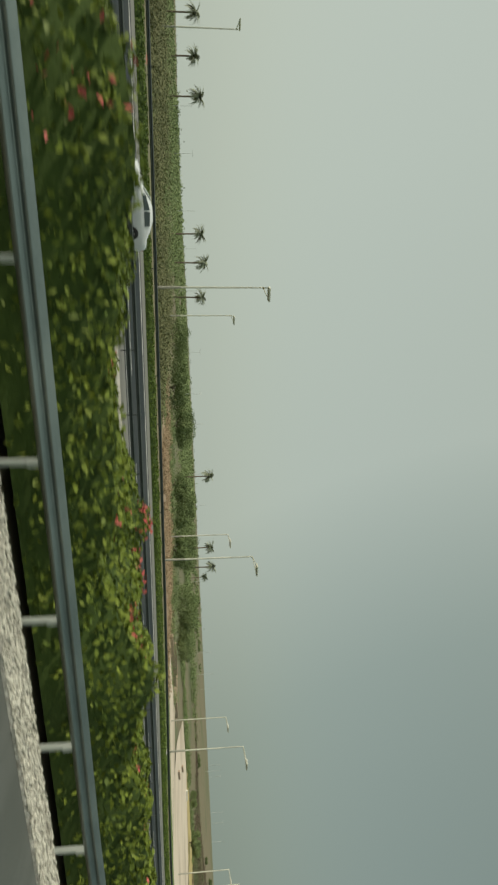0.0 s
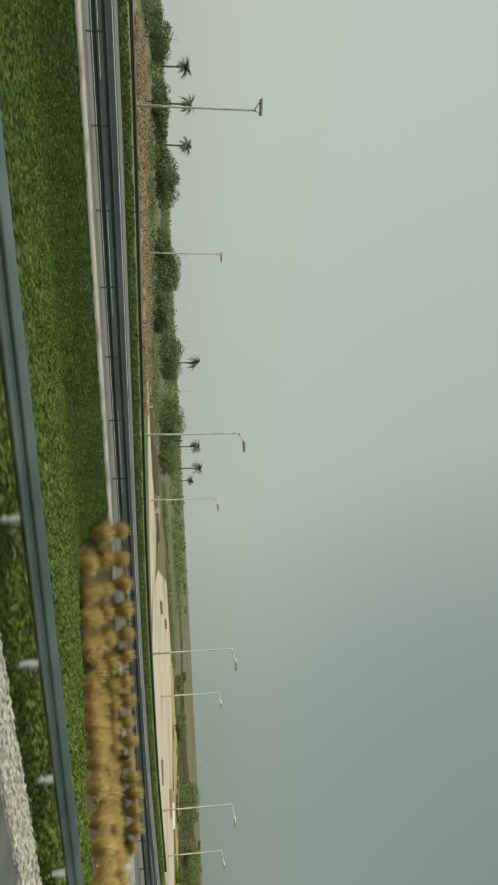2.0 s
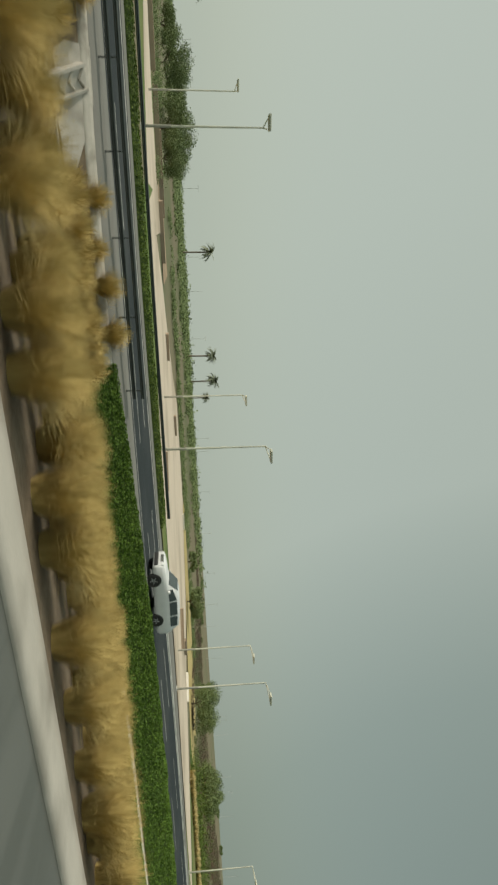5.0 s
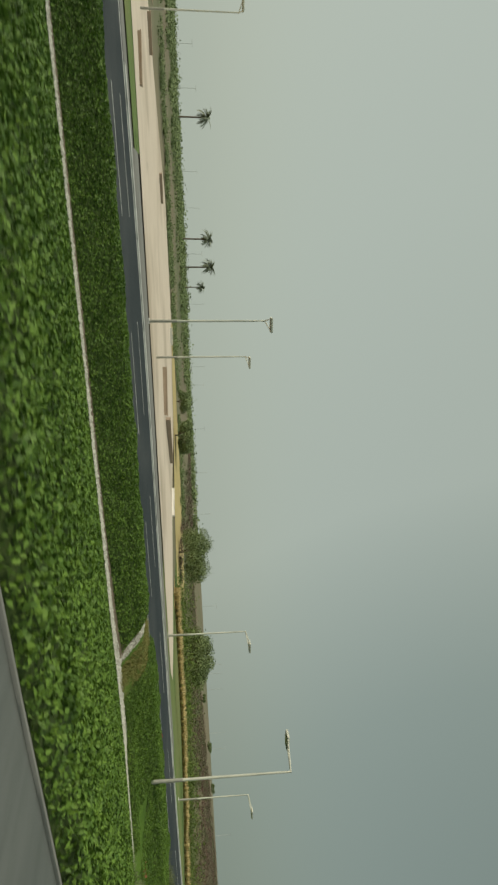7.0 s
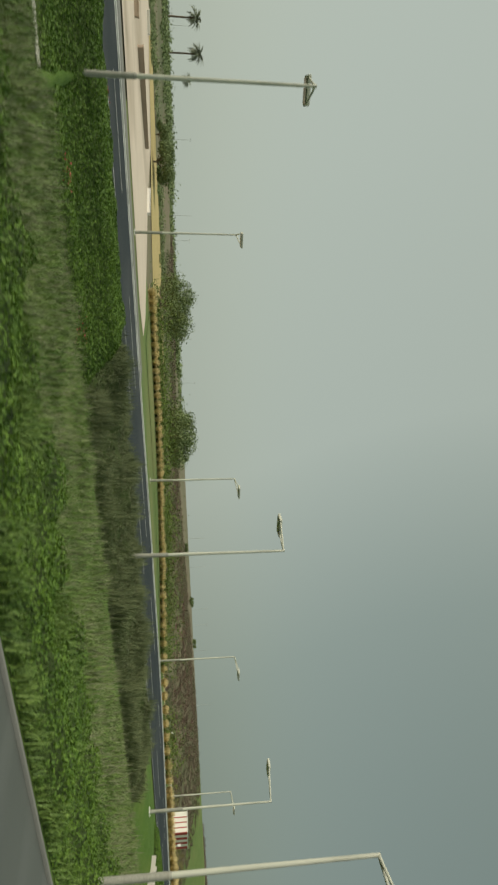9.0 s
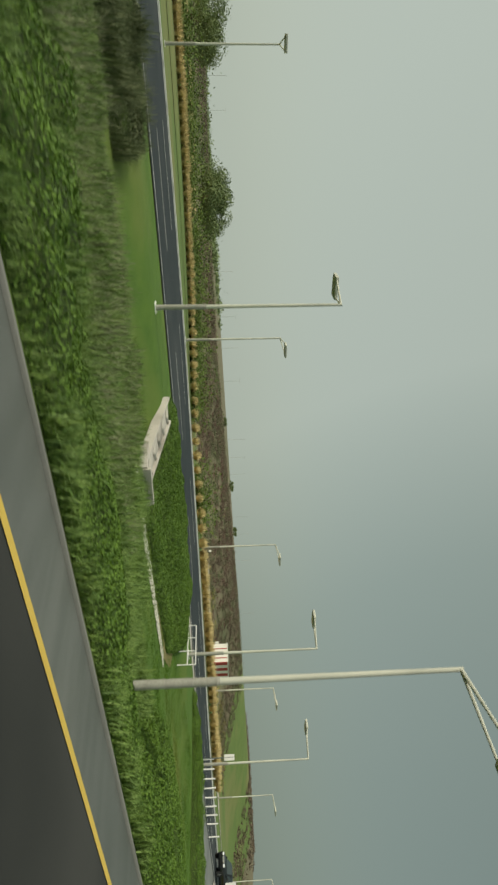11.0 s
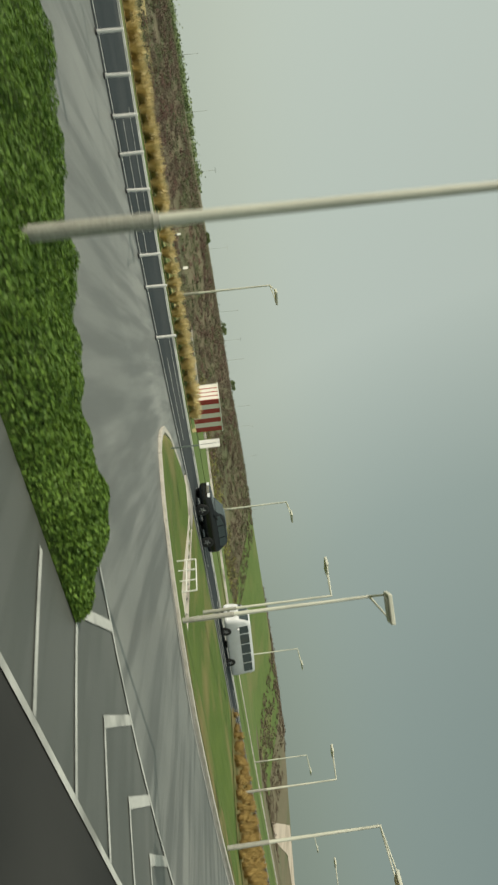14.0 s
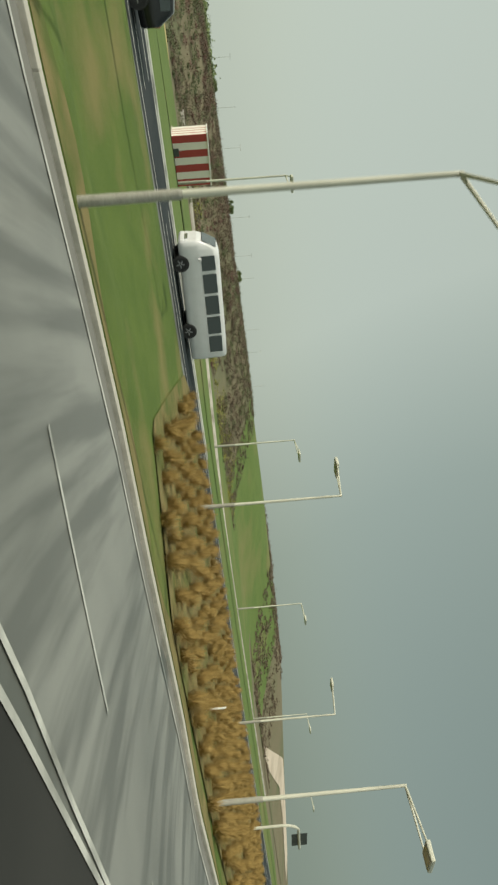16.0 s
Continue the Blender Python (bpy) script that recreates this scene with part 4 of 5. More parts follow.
for k in range(int(run[-1])):
    a, b = [np.array([np.interp(q, run, tip[:, 0]), np.interp(q, run, tip[:, 1])]) for q in (k, k + 1)]
    c = (a + b) / 2
    st = part_me("kerb_stone", kerb_me, isl)
    slope = math.atan2(zat(*b) - zat(*a), 1.0)
    st.matrix_basis = Matrix.Translation((c[0], c[1], zat(*c))) @ Matrix.Rotation(math.atan2(b[1] - a[1], b[0] - a[0]), 4, "Z") @ Matrix.Rotation(-slope, 4, "Y")
strip("median_kerb", 228, 237.2, off(edge, -0.02), off(edge, 0.09), 0.12, M["shoulder"], "grey weathered concrete kerb of the planted median", "kerb", ny=1, skirt=0.2)

# ---- beige lot across the road ----
strip("sand_lot", 92, 182, lerp((92, 61.0), (100, 57.5), (113, 50.5), (127, 51.2), (138, 52), (150, 54.5), (160, 57), (178, 58.5), (182, 62.0)), lerp((92, 66.0), (104, 88.0), (128, 116.0), (150, 118.0), (168, 108.0), (178, 80.0), (182, 68.0)), 0.05, M["sand"], "broad beige paved lot", "lot", ny=8)
strip("green_strip", -90, 128, off(far0, 2.6), lerp((10, 92), (92, 92), (93, 62), (128, 58)), 0.03, M["lawn_far"], "green grass beyond the crash barrier", "grass")
strip("roadside_gravel", 128, 182, off(far0, 1.7), off(far0, 5.0), 0.03, M["shoulder"], "grey gravel shoulder", "gravel")
strip("dry_grass_strip", 150, 252, lerp((150, 116), (166, 109), (177, 100), (188, 93), (207, 96), (226, 102), (252, 106)), lerp((150, 122), (188, 121), (252, 114)), 0.10, M["drygrass"], "straw-yellow dry grass strip", "grass", ny=4)
strip("far_lawn", 184, 420, lerp((184, 66), (240, 64), (266, 58), (300, 46), (420, 45)), lerp((184, 96), (240, 94), (300, 99), (345, 104), (420, 112)), 0.06, M["lawn_far"], "dull green lawn across the road", "lawn", ny=8)
fpath = lerp((262, 116), (290, 108), (311, 100), (316, 94.5), (324, 88), (332, 82), (345, 72), (400, 58))
strip("far_footpath", 290, 400, fpath, off(fpath, 2.2), 0.42, M["concrete"], "pale footpath on a low raised edge through the far lawn", "path", skirt=0.5)
strip("hill_lawn", 366, 470, lerp((366, 106), (420, 110), (470, 96)), lerp((366, 170), (470, 190)), 0.12, M["lawn_far"], "green grassed hill across the road", "lawn", ny=14, step=4)
strip("bare_hill", 470, 760, lerp((470, 92), (760, 80)), lerp((470, 190), (760, 200)), 0.12, M["earth"], "bare grey-brown earth bank", "ground", ny=14, step=6)
strip("bank_track", 476, 700, lerp((476, 100), (560, 124), (700, 128)), lerp((476, 104), (560, 136), (700, 142)), 0.30, M["sand"], "pale graded track on the earth bank", "road", ny=6, step=6)


strip("ochre_ground", 27, 66, lerp((27, 60.5), (41, 63), (66, 70)), lerp((27, 70), (40, 84), (56, 84), (66, 78)), 0.06, M["ochre"], "bare ochre ground under dry reeds", "ground", ny=5)
strip("sand_strip", 66, 97, lerp((66, 76), (74, 72), (84, 66), (97, 59)), lerp((66, 79), (74, 82), (84, 84), (97, 92)), 0.055, M["sand"], "narrow beige paved strip leading to the lot", "lot", ny=5)
strip("rubble_ground", 70, 104, lerp((70, 83), (84, 88), (104, 92)), lerp((70, 90), (84, 102), (104, 108)), 0.06, M["ochre"], "stony ochre ground between low walls", "ground", ny=5)


def low_wall(x0, y0, x1, y1, h, m, label):
    a, b = Vector((x0, y0)), Vector((x1, y1))
    d = b - a
    bm = nb()
    box(bm, 0, d.length, -0.2, 0.2, -0.3, h, 0.03)
    box(bm, -0.05, d.length + 0.05, -0.26, 0.26, h, h + 0.09, 0.02)
    me = bpy.data.meshes.new("low_wall")
    bm.to_mesh(me)
    bm.free()
    me.materials.append(m)
    ob = new("low_wall", me)
    ob.matrix_basis = Matrix.Translation((x0, y0, min(zat(x0, y0), zat(x1, y1)))) @ Matrix.Rotation(math.atan2(d.y, d.x), 4, "Z")
    return tagged(ob, label, "wall", "low walls of the lot")


for w in ((149.6, 80.5, 155.3, 78.6, 0.5), (157.2, 83.2, 167.1, 92.4, 0.6), (110, 87, 114, 88.5, 0.4), (126, 101, 130, 102.8, 0.4), (72, 82.5, 79, 84.5, 0.5), (80, 87, 90, 89.5, 0.6), (84, 94, 95, 97.5, 0.6), (93, 88.5, 101, 92, 0.5), (118, 62, 122, 61, 0.3)):
    low_wall(*w, M["sandwall"], "low brown masonry wall on the beige lot")
for w in ((172, 93.5, 174.5, 89, 0.35), (150, 113, 153, 112.5, 0.35)):
    low_wall(*w, M["white_clad"], "low whitewashed wall at the lot's edge")


# ---- trees and palms ----
def leaf_cloud(centres, radii, per, size, material, name="crown", squash=0.8):
    pts, nrm = [], []
    for c, r in zip(centres, radii):
        d = rng.normal(0, 1, (per, 3))
        d /= np.linalg.norm(d, axis=1, keepdims=True)
        rad = r * rng.uniform(0.35, 1.05, per) ** 0.6
        p = d * rad[:, None]
        p[:, 2] *= squash
        pts.append(p + np.array(c))
        nrm.append(d + np.array([0, 0, 0.4]))
    v, f = leaf_quads(np.concatenate(pts), np.concatenate(nrm), size, 0.8, 0.6)
    return mesh_np(name, v, f, material)


def tree(h, spread, material, label, clumps=44, per=260, size=0.20, trunk_h=0.16):
    root = thing("tree", label, "tree", "roadside trees")
    bm = nb()
    top = Vector((rng.uniform(-0.2, 0.2), rng.uniform(-0.2, 0.2), h * trunk_h))
    tube(bm, (0, 0, -0.2), top, 0.16, 0.11, 9)
    centres, radii = [], []
    for i in range(clumps):
        a, s = rng.uniform(0, 6.28), math.sqrt(rng.uniform(0.02, 1))
        z = h * (trunk_h + 0.1) + (h * (0.80 - trunk_h)) * rng.uniform(0.05, 1) * (1.15 - 0.55 * s)
        c = Vector((math.cos(a) * spread * s, math.sin(a) * spread * s, z))
        centres.append(tuple(c))
        radii.append(spread * rng.uniform(0.20, 0.36))
        if i < 7:
            mid = top.lerp(c, 0.5) + Vector((0, 0, 0.15 * h * rng.uniform(-0.3, 0.5)))
            tube(bm, top, mid, 0.07, 0.05, 6)
            tube(bm, mid, c, 0.05, 0.02, 6)
    part("trunk", bm, M["bark"], root)
    part_me("crown", leaf_cloud(centres, radii, per, size, material), root)
    return root


def palm(h, label):
    root = thing("date_palm", label, "palm tree", "date palms")
    bm = nb()
    for k in range(9):
        a, b = k / 9, (k + 1) / 9
        tube(bm, (0.10 * math.sin(2 * a), 0, h * a - 0.2), (0.10 * math.sin(2 * b), 0, h * b - 0.2), 0.24 - 0.02 * k / 9, 0.20 - 0.02 * k / 9, 9)
    part("trunk", bm, M["bark"], root)
    v, f = [], []
    for i in range(30):
        az, el = i * 2.399 + rng.uniform(-0.2, 0.2), rng.uniform(-0.35, 1.25)
        L = rng.uniform(2.5, 3.3)
        dx, dy = math.cos(az), math.sin(az)
        prev = None
        for k in range(11):
            s = k / 10
            e = el - 1.25 * s
            if prev is None:
                c = Vector((0.1, 0, h - 0.15))
            else:
                c = prev + Vector((dx * math.cos(e), dy * math.cos(e), math.sin(e))) * (L / 10)
            if prev is not None:
                ll = 0.55 * math.sin(math.pi * min(1, s * 0.9 + 0.12)) + 0.08
                for sd in (-1, 1):
                    side = Vector((-dy * sd, dx * sd, -0.35)).normalized() * ll + (c - prev) * 1.2
                    b = len(v)
                    v += [tuple(prev), tuple(c), tuple(c + side), tuple(prev.lerp(c, 0.5) + side)]
                    f.append((b, b + 1, b + 2, b + 3))
            prev = c
    part_me("fronds", mesh_np("fronds", v, f, M["palm_leaf"]), root, "grey-green feathered fronds paled for haze")
    return root


palms = [palm(8.7, "tall date palm with a haze-paled feathered crown"), palm(8.0, "date palm with a drooping haze-paled crown")]
spots = [(-37, 195), (-27, 195), (-17.5, 195), (18.5, 195), (27, 197), (37.4, 197), (104.5, 205), (138.0, 209), (146.6, 208), (153.0, 210), (-52, 200)]
for i, (x, y) in enumerate(spots):
    p = palms[i % 2] if i < 2 else copy_thing(palms[i % 2], Matrix())
    p.matrix_basis = pose(x, y, zat(x, y), 0, 0, rng.uniform(0, 360)) @ Matrix.Scale(rng.uniform(1.02, 1.14) if i != 9 else 0.8, 4)

trees = [tree(4.6, 3.4, M["leaf_far"], "rounded haze-paled green acacia tree"), tree(5.2, 3.9, M["leaf_far"], "broad haze-paled green acacia tree", 48), tree(3.4, 2.6, M["leaf_far"], "small haze-paled green tree", 30)]
tspots = [(169.5, 112, 2, 1.15), (190.5, 106, 1, 1.28), (213.0, 104, 0, 1.5), (166, 122, 2, 0.8)]
for i in range(44):
    x = -60 + i * 3.5 + rng.uniform(-2, 2)
    if x < 24 or i % 3 == 1:
        continue
    tspots.append((x, rng.uniform(92, 118) + 8 * math.sin(i * 0.7), int(rng.integers(3)), rng.uniform(0.75, 1.15)))
for x, y in ((222, 180), (249, 205), (300, 190), (334, 200), (357, 200)):
    tspots.append((x, y, 2, rng.uniform(0.45, 0.75)))
used = set()
for x, y, k, s in tspots:
    t = trees[k] if k not in used else copy_thing(trees[k], Matrix())
    used.add(k)
    t.matrix_basis = pose(x, y, zat(x, y), 0, 0, rng.uniform(0, 360)) @ Matrix.Scale(s, 4)


def scrub(name, label, x0, x1, y0, y1, n, size, h, material, per=26, category="shrubs"):
    """Uncountable small bushes over a stretch of land."""
    x = rng.uniform(x0, x1, n)
    lo, hi = [np.array([q(v) for v in x]) if callable(q) else q for q in (y0, y1)]
    y = lo + (hi - lo) * rng.uniform(0, 1, n)
    keep = wave(x, y, (x1 - x0) / 22.0 + 2.0, len(name)) > -0.35
    x, y = x[keep], y[keep]
    n = len(x)
    r = rng.uniform(0.35, 1.0, n) * h
    pts = rng.normal(0, 0.45, (n, per, 3)) * r[:, None, None] * np.array([1.3, 1.3, 0.8])
    pts[..., 2] = np.abs(pts[..., 2]) + 0.05
    base = np.stack([x, y, surf(x, y)], 1)
    p = (pts + base[:, None, :]).reshape(-1, 3)
    v, f = leaf_quads(p, np.tile([0, -0.3, 1.0], (len(p), 1)), size, 0.5, 0.7)
    return tagged(new(name, mesh_np(name, v, f, material)), label, category, kind="stuff")


scrub("rust_scrub", "rust-brown dry scrub covering the far slope", 190, 374, 104, 185, 5200, 0.21, 1.0, M["leaf_rust"], 70)
scrub("green_scrub", "olive-green bushes scattered on the far slope", 188, 374, 100, 170, 1700, 0.24, 1.15, M["leaf_olive"], 64)
scrub("yellow_scrub", "yellowing bushes at the foot of the far slope", 300, 374, 100, 116, 150, 0.32, 1.5, M["leaf_yellow"])
scrub("hill_reeds", "brown and straw dry tufts on the far hillside", 430, 500, 98, 170, 900, 0.5, 1.2, M["leaf_rust"])
scrub("red_scrub", "reddish dry bushes on the far slope", 240, 335, 104, 150, 420, 0.28, 1.1, M["leaf_red"], 50)
scrub("far_woods", "dark green belt of distant scrub and trees", -260, 186, 150, 330, 3400, 0.5, 2.4, M["leaf_far"], 60)
scrub("distant_woods", "hazy dark green woods on the horizon", -700, 330, 330, 900, 3600, 1.5, 5.0, M["leaf_far"], 40)
scrub("brown_reeds", "dry reddish-brown reeds beyond the barrier", 28, 66, 62, 90, 360, 0.2, 0.95, M["reed_brown"], 70)
scrub("roadside_scrub", "green bushes beyond the crash barrier", -70, 92, 84, 112, 620, 0.2, 1.9, M["leaf_far"], 130)
scrub("tall_scrub", "dense tall olive-green bushes beyond the barrier", -90, 24, 56, 100, 1500, 0.2, 1.9, M["leaf_scrub"], 130)
scrub("dark_hedge_row", "row of dark green bushes across the road", 184, 238, lambda x: row_y(x) + 3.9, lambda x: row_y(x) + 6.2, 300, 0.28, 3.6, M["leaf_dark"], 130)

scrub("lot_hedge", "low green belt of bushes behind the beige lot", 94, 190, 117, 128, 420, 0.28, 1.2, M["leaf_far"], 60)

# ---- striped shed ----
def shed(x, y, w, d, h):
    root = thing("striped_shed", "small flat-roofed shed with dark red and white upright stripes", "shed", at=(x, y, zat(x, y)))
    bm = nb()
    box(bm, -0.15, w + 0.15, -0.15, d + 0.15, -0.2, 0.15, 0.02)
    part("plinth", bm, M["concrete"], root)
    for i in range(7):
        bm = nb()
        box(bm, w * i / 7, w * (i + 1) / 7, 0, 0.12, 0.15, h, 0.012)
        part("cladding_panel", bm, M["red"] if i % 2 == 0 else M["white_clad"], root)
    cuts = [0.0, 0.2, 0.26, 0.46, 0.52, 0.72, 0.78, 1.0]
    for i in range(7):
        bm = nb()
        box(bm, -0.004, 0.12, 0.122 + (d - 0.244) * cuts[i], 0.122 + (d - 0.244) * cuts[i + 1], 0.15, h, 0.012)
        part("cladding_panel", bm, M["white_clad"] if i % 2 == 0 else M["red"], root)
    bm = nb()
    box(bm, 0, w, d - 0.12, d, 0.15, h)
    box(bm, w - 0.12, w, 0.12, d - 0.12, 0.15, h)
    part("rear_wall", bm, M["white_clad"], root)
    bm = nb()
    box(bm, -0.12, w + 0.12, -0.12, d + 0.12, h, h + 0.14, 0.02)
    part("roof", bm, M["white"], root, "thin pale roof slab")
    bm = nb()
    box(bm, 1.2, 2.0, -0.35, -0.15, 0.0, 0.8, 0.03)
    part("cabinet", bm, M["galv_dark"], root, "small grey cabinet by the wall")
    return root


shed(287.0, 80.0, 5.2, 4.2, 3.9)


# ---- drains, railings, signs ----
def chute(label, x0, y0, x1, y1, width, n, lift=0.05, category="drain"):
    """A stepped concrete drain with side walls and baffles."""
    a, b = Vector((x0, y0)), Vector((x1, y1))
    d = b - a
    L, ang = d.length, math.atan2(d.y, d.x)
    za, zb = zat(x0, y0) + lift, zat(x1, y1) + lift
    root = thing("stepped_drain", label, category)
    root.matrix_basis = Matrix.Translation((x0, y0, za)) @ Matrix.Rotation(ang, 4, "Z") @ Matrix.Rotation(-math.atan2(zb - za, L), 4, "Y")
    bm = nb()
    box(bm, 0, L, -width / 2, width / 2, -0.25, 0.04, 0.01)
    part("floor_slab", bm, M["concrete"], root)
    for s in (-1, 1):
        bm = nb()
        box(bm, 0, L, s * width / 2 - 0.07, s * width / 2 + 0.07, -0.25, 0.15, 0.015)
        part("side_wall", bm, M["concrete"], root)
    for i in range(n):
        bm = nb()
        c = (i + 0.5) * L / n
        for s in (-1, 1):
            tube(bm, (c - 0.16, 0, 0.06), (c + 0.12, s * (width / 2 - 0.12), 0.06), 0.07, 0.07, 4)
        part("baffle", bm, M["kerb"], root)
    return root


def headwall(label, x, y, turn, w=3.2):
    """A concrete outlet with splayed wings."""
    root = thing("concrete_headwall", label, "headwall")
    root.matrix_basis = pose(x, y, zat(x, y), 0, 0, turn)
    bm = nb()
    box(bm, -w / 2, w / 2, 0, 0.18, -0.3, 0.42, 0.02)
    part("back_wall", bm, M["concrete"], root)
    for s in (-1, 1):
        bm = nb()
        box(bm, 0, w * 0.7, -0.08, 0.08, -0.3, 0.30, 0.02)
        bmesh.ops.transform(bm, matrix=Matrix.Translation((s * w / 2, 0.1, 0)) @ Matrix.Rotation(radians(-90 - s * -28), 4, "Z"), verts=bm.verts)
        part("wing_wall", bm, M["concrete"], root)
    bm = nb()
    box(bm, -w / 2 - 0.2, w / 2 + 0.2, -w * 0.6, 0, -0.3, 0.06, 0.01)
    part("apron_slab", bm, M["kerb"], root)
    # no hole is cut: a black panel stands in for the opening's shade
    bm = nb()
    box(bm, -0.2, 0.2, -0.02, 0.01, 0.05, 0.32, 0.01)
    part("outlet", bm, M["black_plastic"], root, "black panel painted as the outlet's shaded opening")
    return root


chute("pale stepped concrete drain through the clipped hedge", 24.2, 24.5, 24.75, 30.5, 0.5, 12, -0.10)
drain = chute("pale stepped concrete drain with flared wing walls on the island lawn", 265.2, 25.0, 265.9, 33.2, 1.0, 8, 0.03)
for s in (-1, 1):
    bm = nb()
    box(bm, -1.5, 0.0, -0.07, 0.07, -0.3, 0.10, 0.02)
    wing = part("wing_wall", bm, M["concrete"], drain)
    wing.matrix_basis = Matrix.Translation((0.0, s * 0.62, 0.03)) @ Matrix.Rotation(-s * radians(42), 4, "Z")
strip("drain_apron", 264.0, 266.7, lerp((264.0, 35.2), (265.2, 33.2), (266.5, 33.1), (266.7, 34.2)), lerp((264.0, 35.4), (264.8, 35.7), (266.7, 35.7)), 0.17, M["concrete"], "pale concrete apron above the stepped drain", "drain", step=0.3, ny=6, skirt=0.1)
headwall("pale concrete drain outlet among the golden grass", 92.6, 28.6, 10, 2.8)
chute("pale stepped concrete drain towards the opposite road", 90.9, 28.7, 89.9, 30.9, 0.9, 4, 0.06)
headwall("pale concrete drain outlet in the median hedge", 208.6, 24.6, 180, 1.6)
chute("pale concrete drain towards the opposite road", 208.7, 25.6, 208.8, 30.8, 1.2, 5, 0.12)


def pipe_railing(label, x, y, turn, half=0.52):
    root = thing("pipe_railing", label, "railing", "white pipe railings")
    root.matrix_basis = pose(x, y, zat(x, y) + 0.02, 0, 0, turn)
    for s in (-half, -half / 3, half / 3, half):
        bm = nb()
        tube(bm, (s, 0, 0), (s, 0, 0.95), 0.028, 0.028, 8)
        part("upright", bm, M["white"], root)
    for z in (0.52, 0.95):
        bm = nb()
        tube(bm, (-half, 0, z), (half, 0, z), 0.03, 0.03, 8)
        part("rail_bar", bm, M["white"], root)
    return root


pipe_railing("white tubular safety railing on the lawn by a drain", 221.9, 28.5, 86, 1.4)
pipe_railing("white tubular safety railing on the island lawn", 262.0, 25.7, 84, 1.0)
pipe_railing("white tubular safety railing in the golden grass", 296.5, 21.0, 30)

bm = nb()
tube(bm, (0, 0, 0), (0, 0, 1.0), 0.065, 0.065, 12)
deline = thing("lane_post", "white cylindrical lane post at the crossing's edge", "bollard", "white lane posts")
part("post_body", bm, M["white"], deline)
bm = nb()
tube(bm, (0, 0, 1.0), (0, 0, 1.03), 0.065, 0.03, 12)
part("cap", bm, M["white"], deline)
bm = nb()
tube(bm, (0, 0, -0.03), (0, 0, 0.05), 0.13, 0.11, 12)
part("foot", bm, M["black_plastic"], deline)
for i, x in enumerate((242.5, 243.9, 245.3, 246.7, 248.1, 249.5, 250.9, 252.4, 255.1)):
    y = near0(x) - 0.25
    m = pose(x, y, zat(x, y) + 0.02, 0, rng.uniform(-2, 2), 0)
    if i == 0:
        deline.matrix_basis = m
    else:
        copy_thing(deline, m)


def road_sign(label, x, y, turn, post=1.75, w=0.95, h=1.1, boards=2):
    root = thing("road_sign", label, "road sign", "road signs")
    root.matrix_basis = pose(x, y, zat(x, y), 0, 0, turn)
    bm = nb()
    tube(bm, (0, 0, -0.1), (0, 0, post + h), 0.04, 0.04, 10)
    part("post", bm, M["galv"], root)
    for i in range(boards):
        bm = nb()
        bw = w / boards
        box(bm, -w / 2 + bw * i + 0.015, -w / 2 + bw * (i + 1) - 0.015, -0.06, -0.045, post, post + h, 0.006)
        part("board", bm, M["white"], root)
    for z in (0.2 * h, 0.72 * h):
        bm = nb()
        box(bm, -w / 2 + 0.05, w / 2 - 0.05, -0.045, 0.02, post + z, post + z + 0.05, 0.005)
        part("bracket", bm, M["galv"], root)
    return root


road_sign("white sign board on a steel post at the crossing", 238.9, 32.5, -58, 1.9, 0.45, 0.75)
road_sign("white sign board on a steel post beside the hedge", 240.3, 24.7, -58, 1.75, 0.45, 0.7)
road_sign("tall white sign board at the island's tip", 259.4, 31.6, -58, 1.5, 0.45, 1.0)
road_sign("small white sign across the road", 262.0, 63.0, -58, 1.6, 0.35, 0.45, 1)
road_sign("small white sign across the road", 266.0, 86.0, -58, 1.6, 0.35, 0.45, 1)

# bent sign gantry beyond the island
gan = thing("sign_gantry", "pale bent-arm sign mast seen from behind", "sign mast", at=(338.5, 31.0, zat(338.5, 31.0)))
pts = [Vector((0, 0, -0.1)), Vector((0, 0, 2.9))]
for k in range(1, 9):
    a = k / 8 * math.pi / 2
    pts.append(Vector((1.6 * (1 - math.cos(a)) * 1.0, 0, 2.9 + 1.7 * math.sin(a))))
pts.append(Vector((6.5, 0, 4.7)))
bm = nb()
for a, b in zip(pts, pts[1:]):
    tube(bm, a, b, 0.14, 0.13, 12)
part("mast", bm, M["pole"], gan)
for i in range(3):
    bm = nb()
    box(bm, 3.0 + i * 1.05, 4.0 + i * 1.05, 0.15, 0.19, 3.9, 5.5, 0.02)
    part("sign_board", bm, M["galv_dark"], gan, "dark back of a sign board")

# distant lamp masts, seen as thin strokes over the tree line
mast = thing("distant_mast", "thin distant double-armed lamp mast", "street lamp", "distant lamp masts")
bm = nb()
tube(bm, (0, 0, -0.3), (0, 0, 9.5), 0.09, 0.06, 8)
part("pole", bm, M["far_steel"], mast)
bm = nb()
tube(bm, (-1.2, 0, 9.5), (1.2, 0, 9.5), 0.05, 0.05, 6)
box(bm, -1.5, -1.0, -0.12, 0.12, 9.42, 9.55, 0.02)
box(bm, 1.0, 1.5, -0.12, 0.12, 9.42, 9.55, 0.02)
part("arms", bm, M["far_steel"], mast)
first = True
for x in np.arange(-90, 520, 22.0):
    xx, yy = x + rng.uniform(-6, 6), 310 + rng.uniform(-20, 20)
    m = pose(xx, yy, zat(xx, yy), 0, 0, rng.uniform(0, 180))
    if first:
        mast.matrix_basis, first = m, False
    else:
        copy_thing(mast, m)


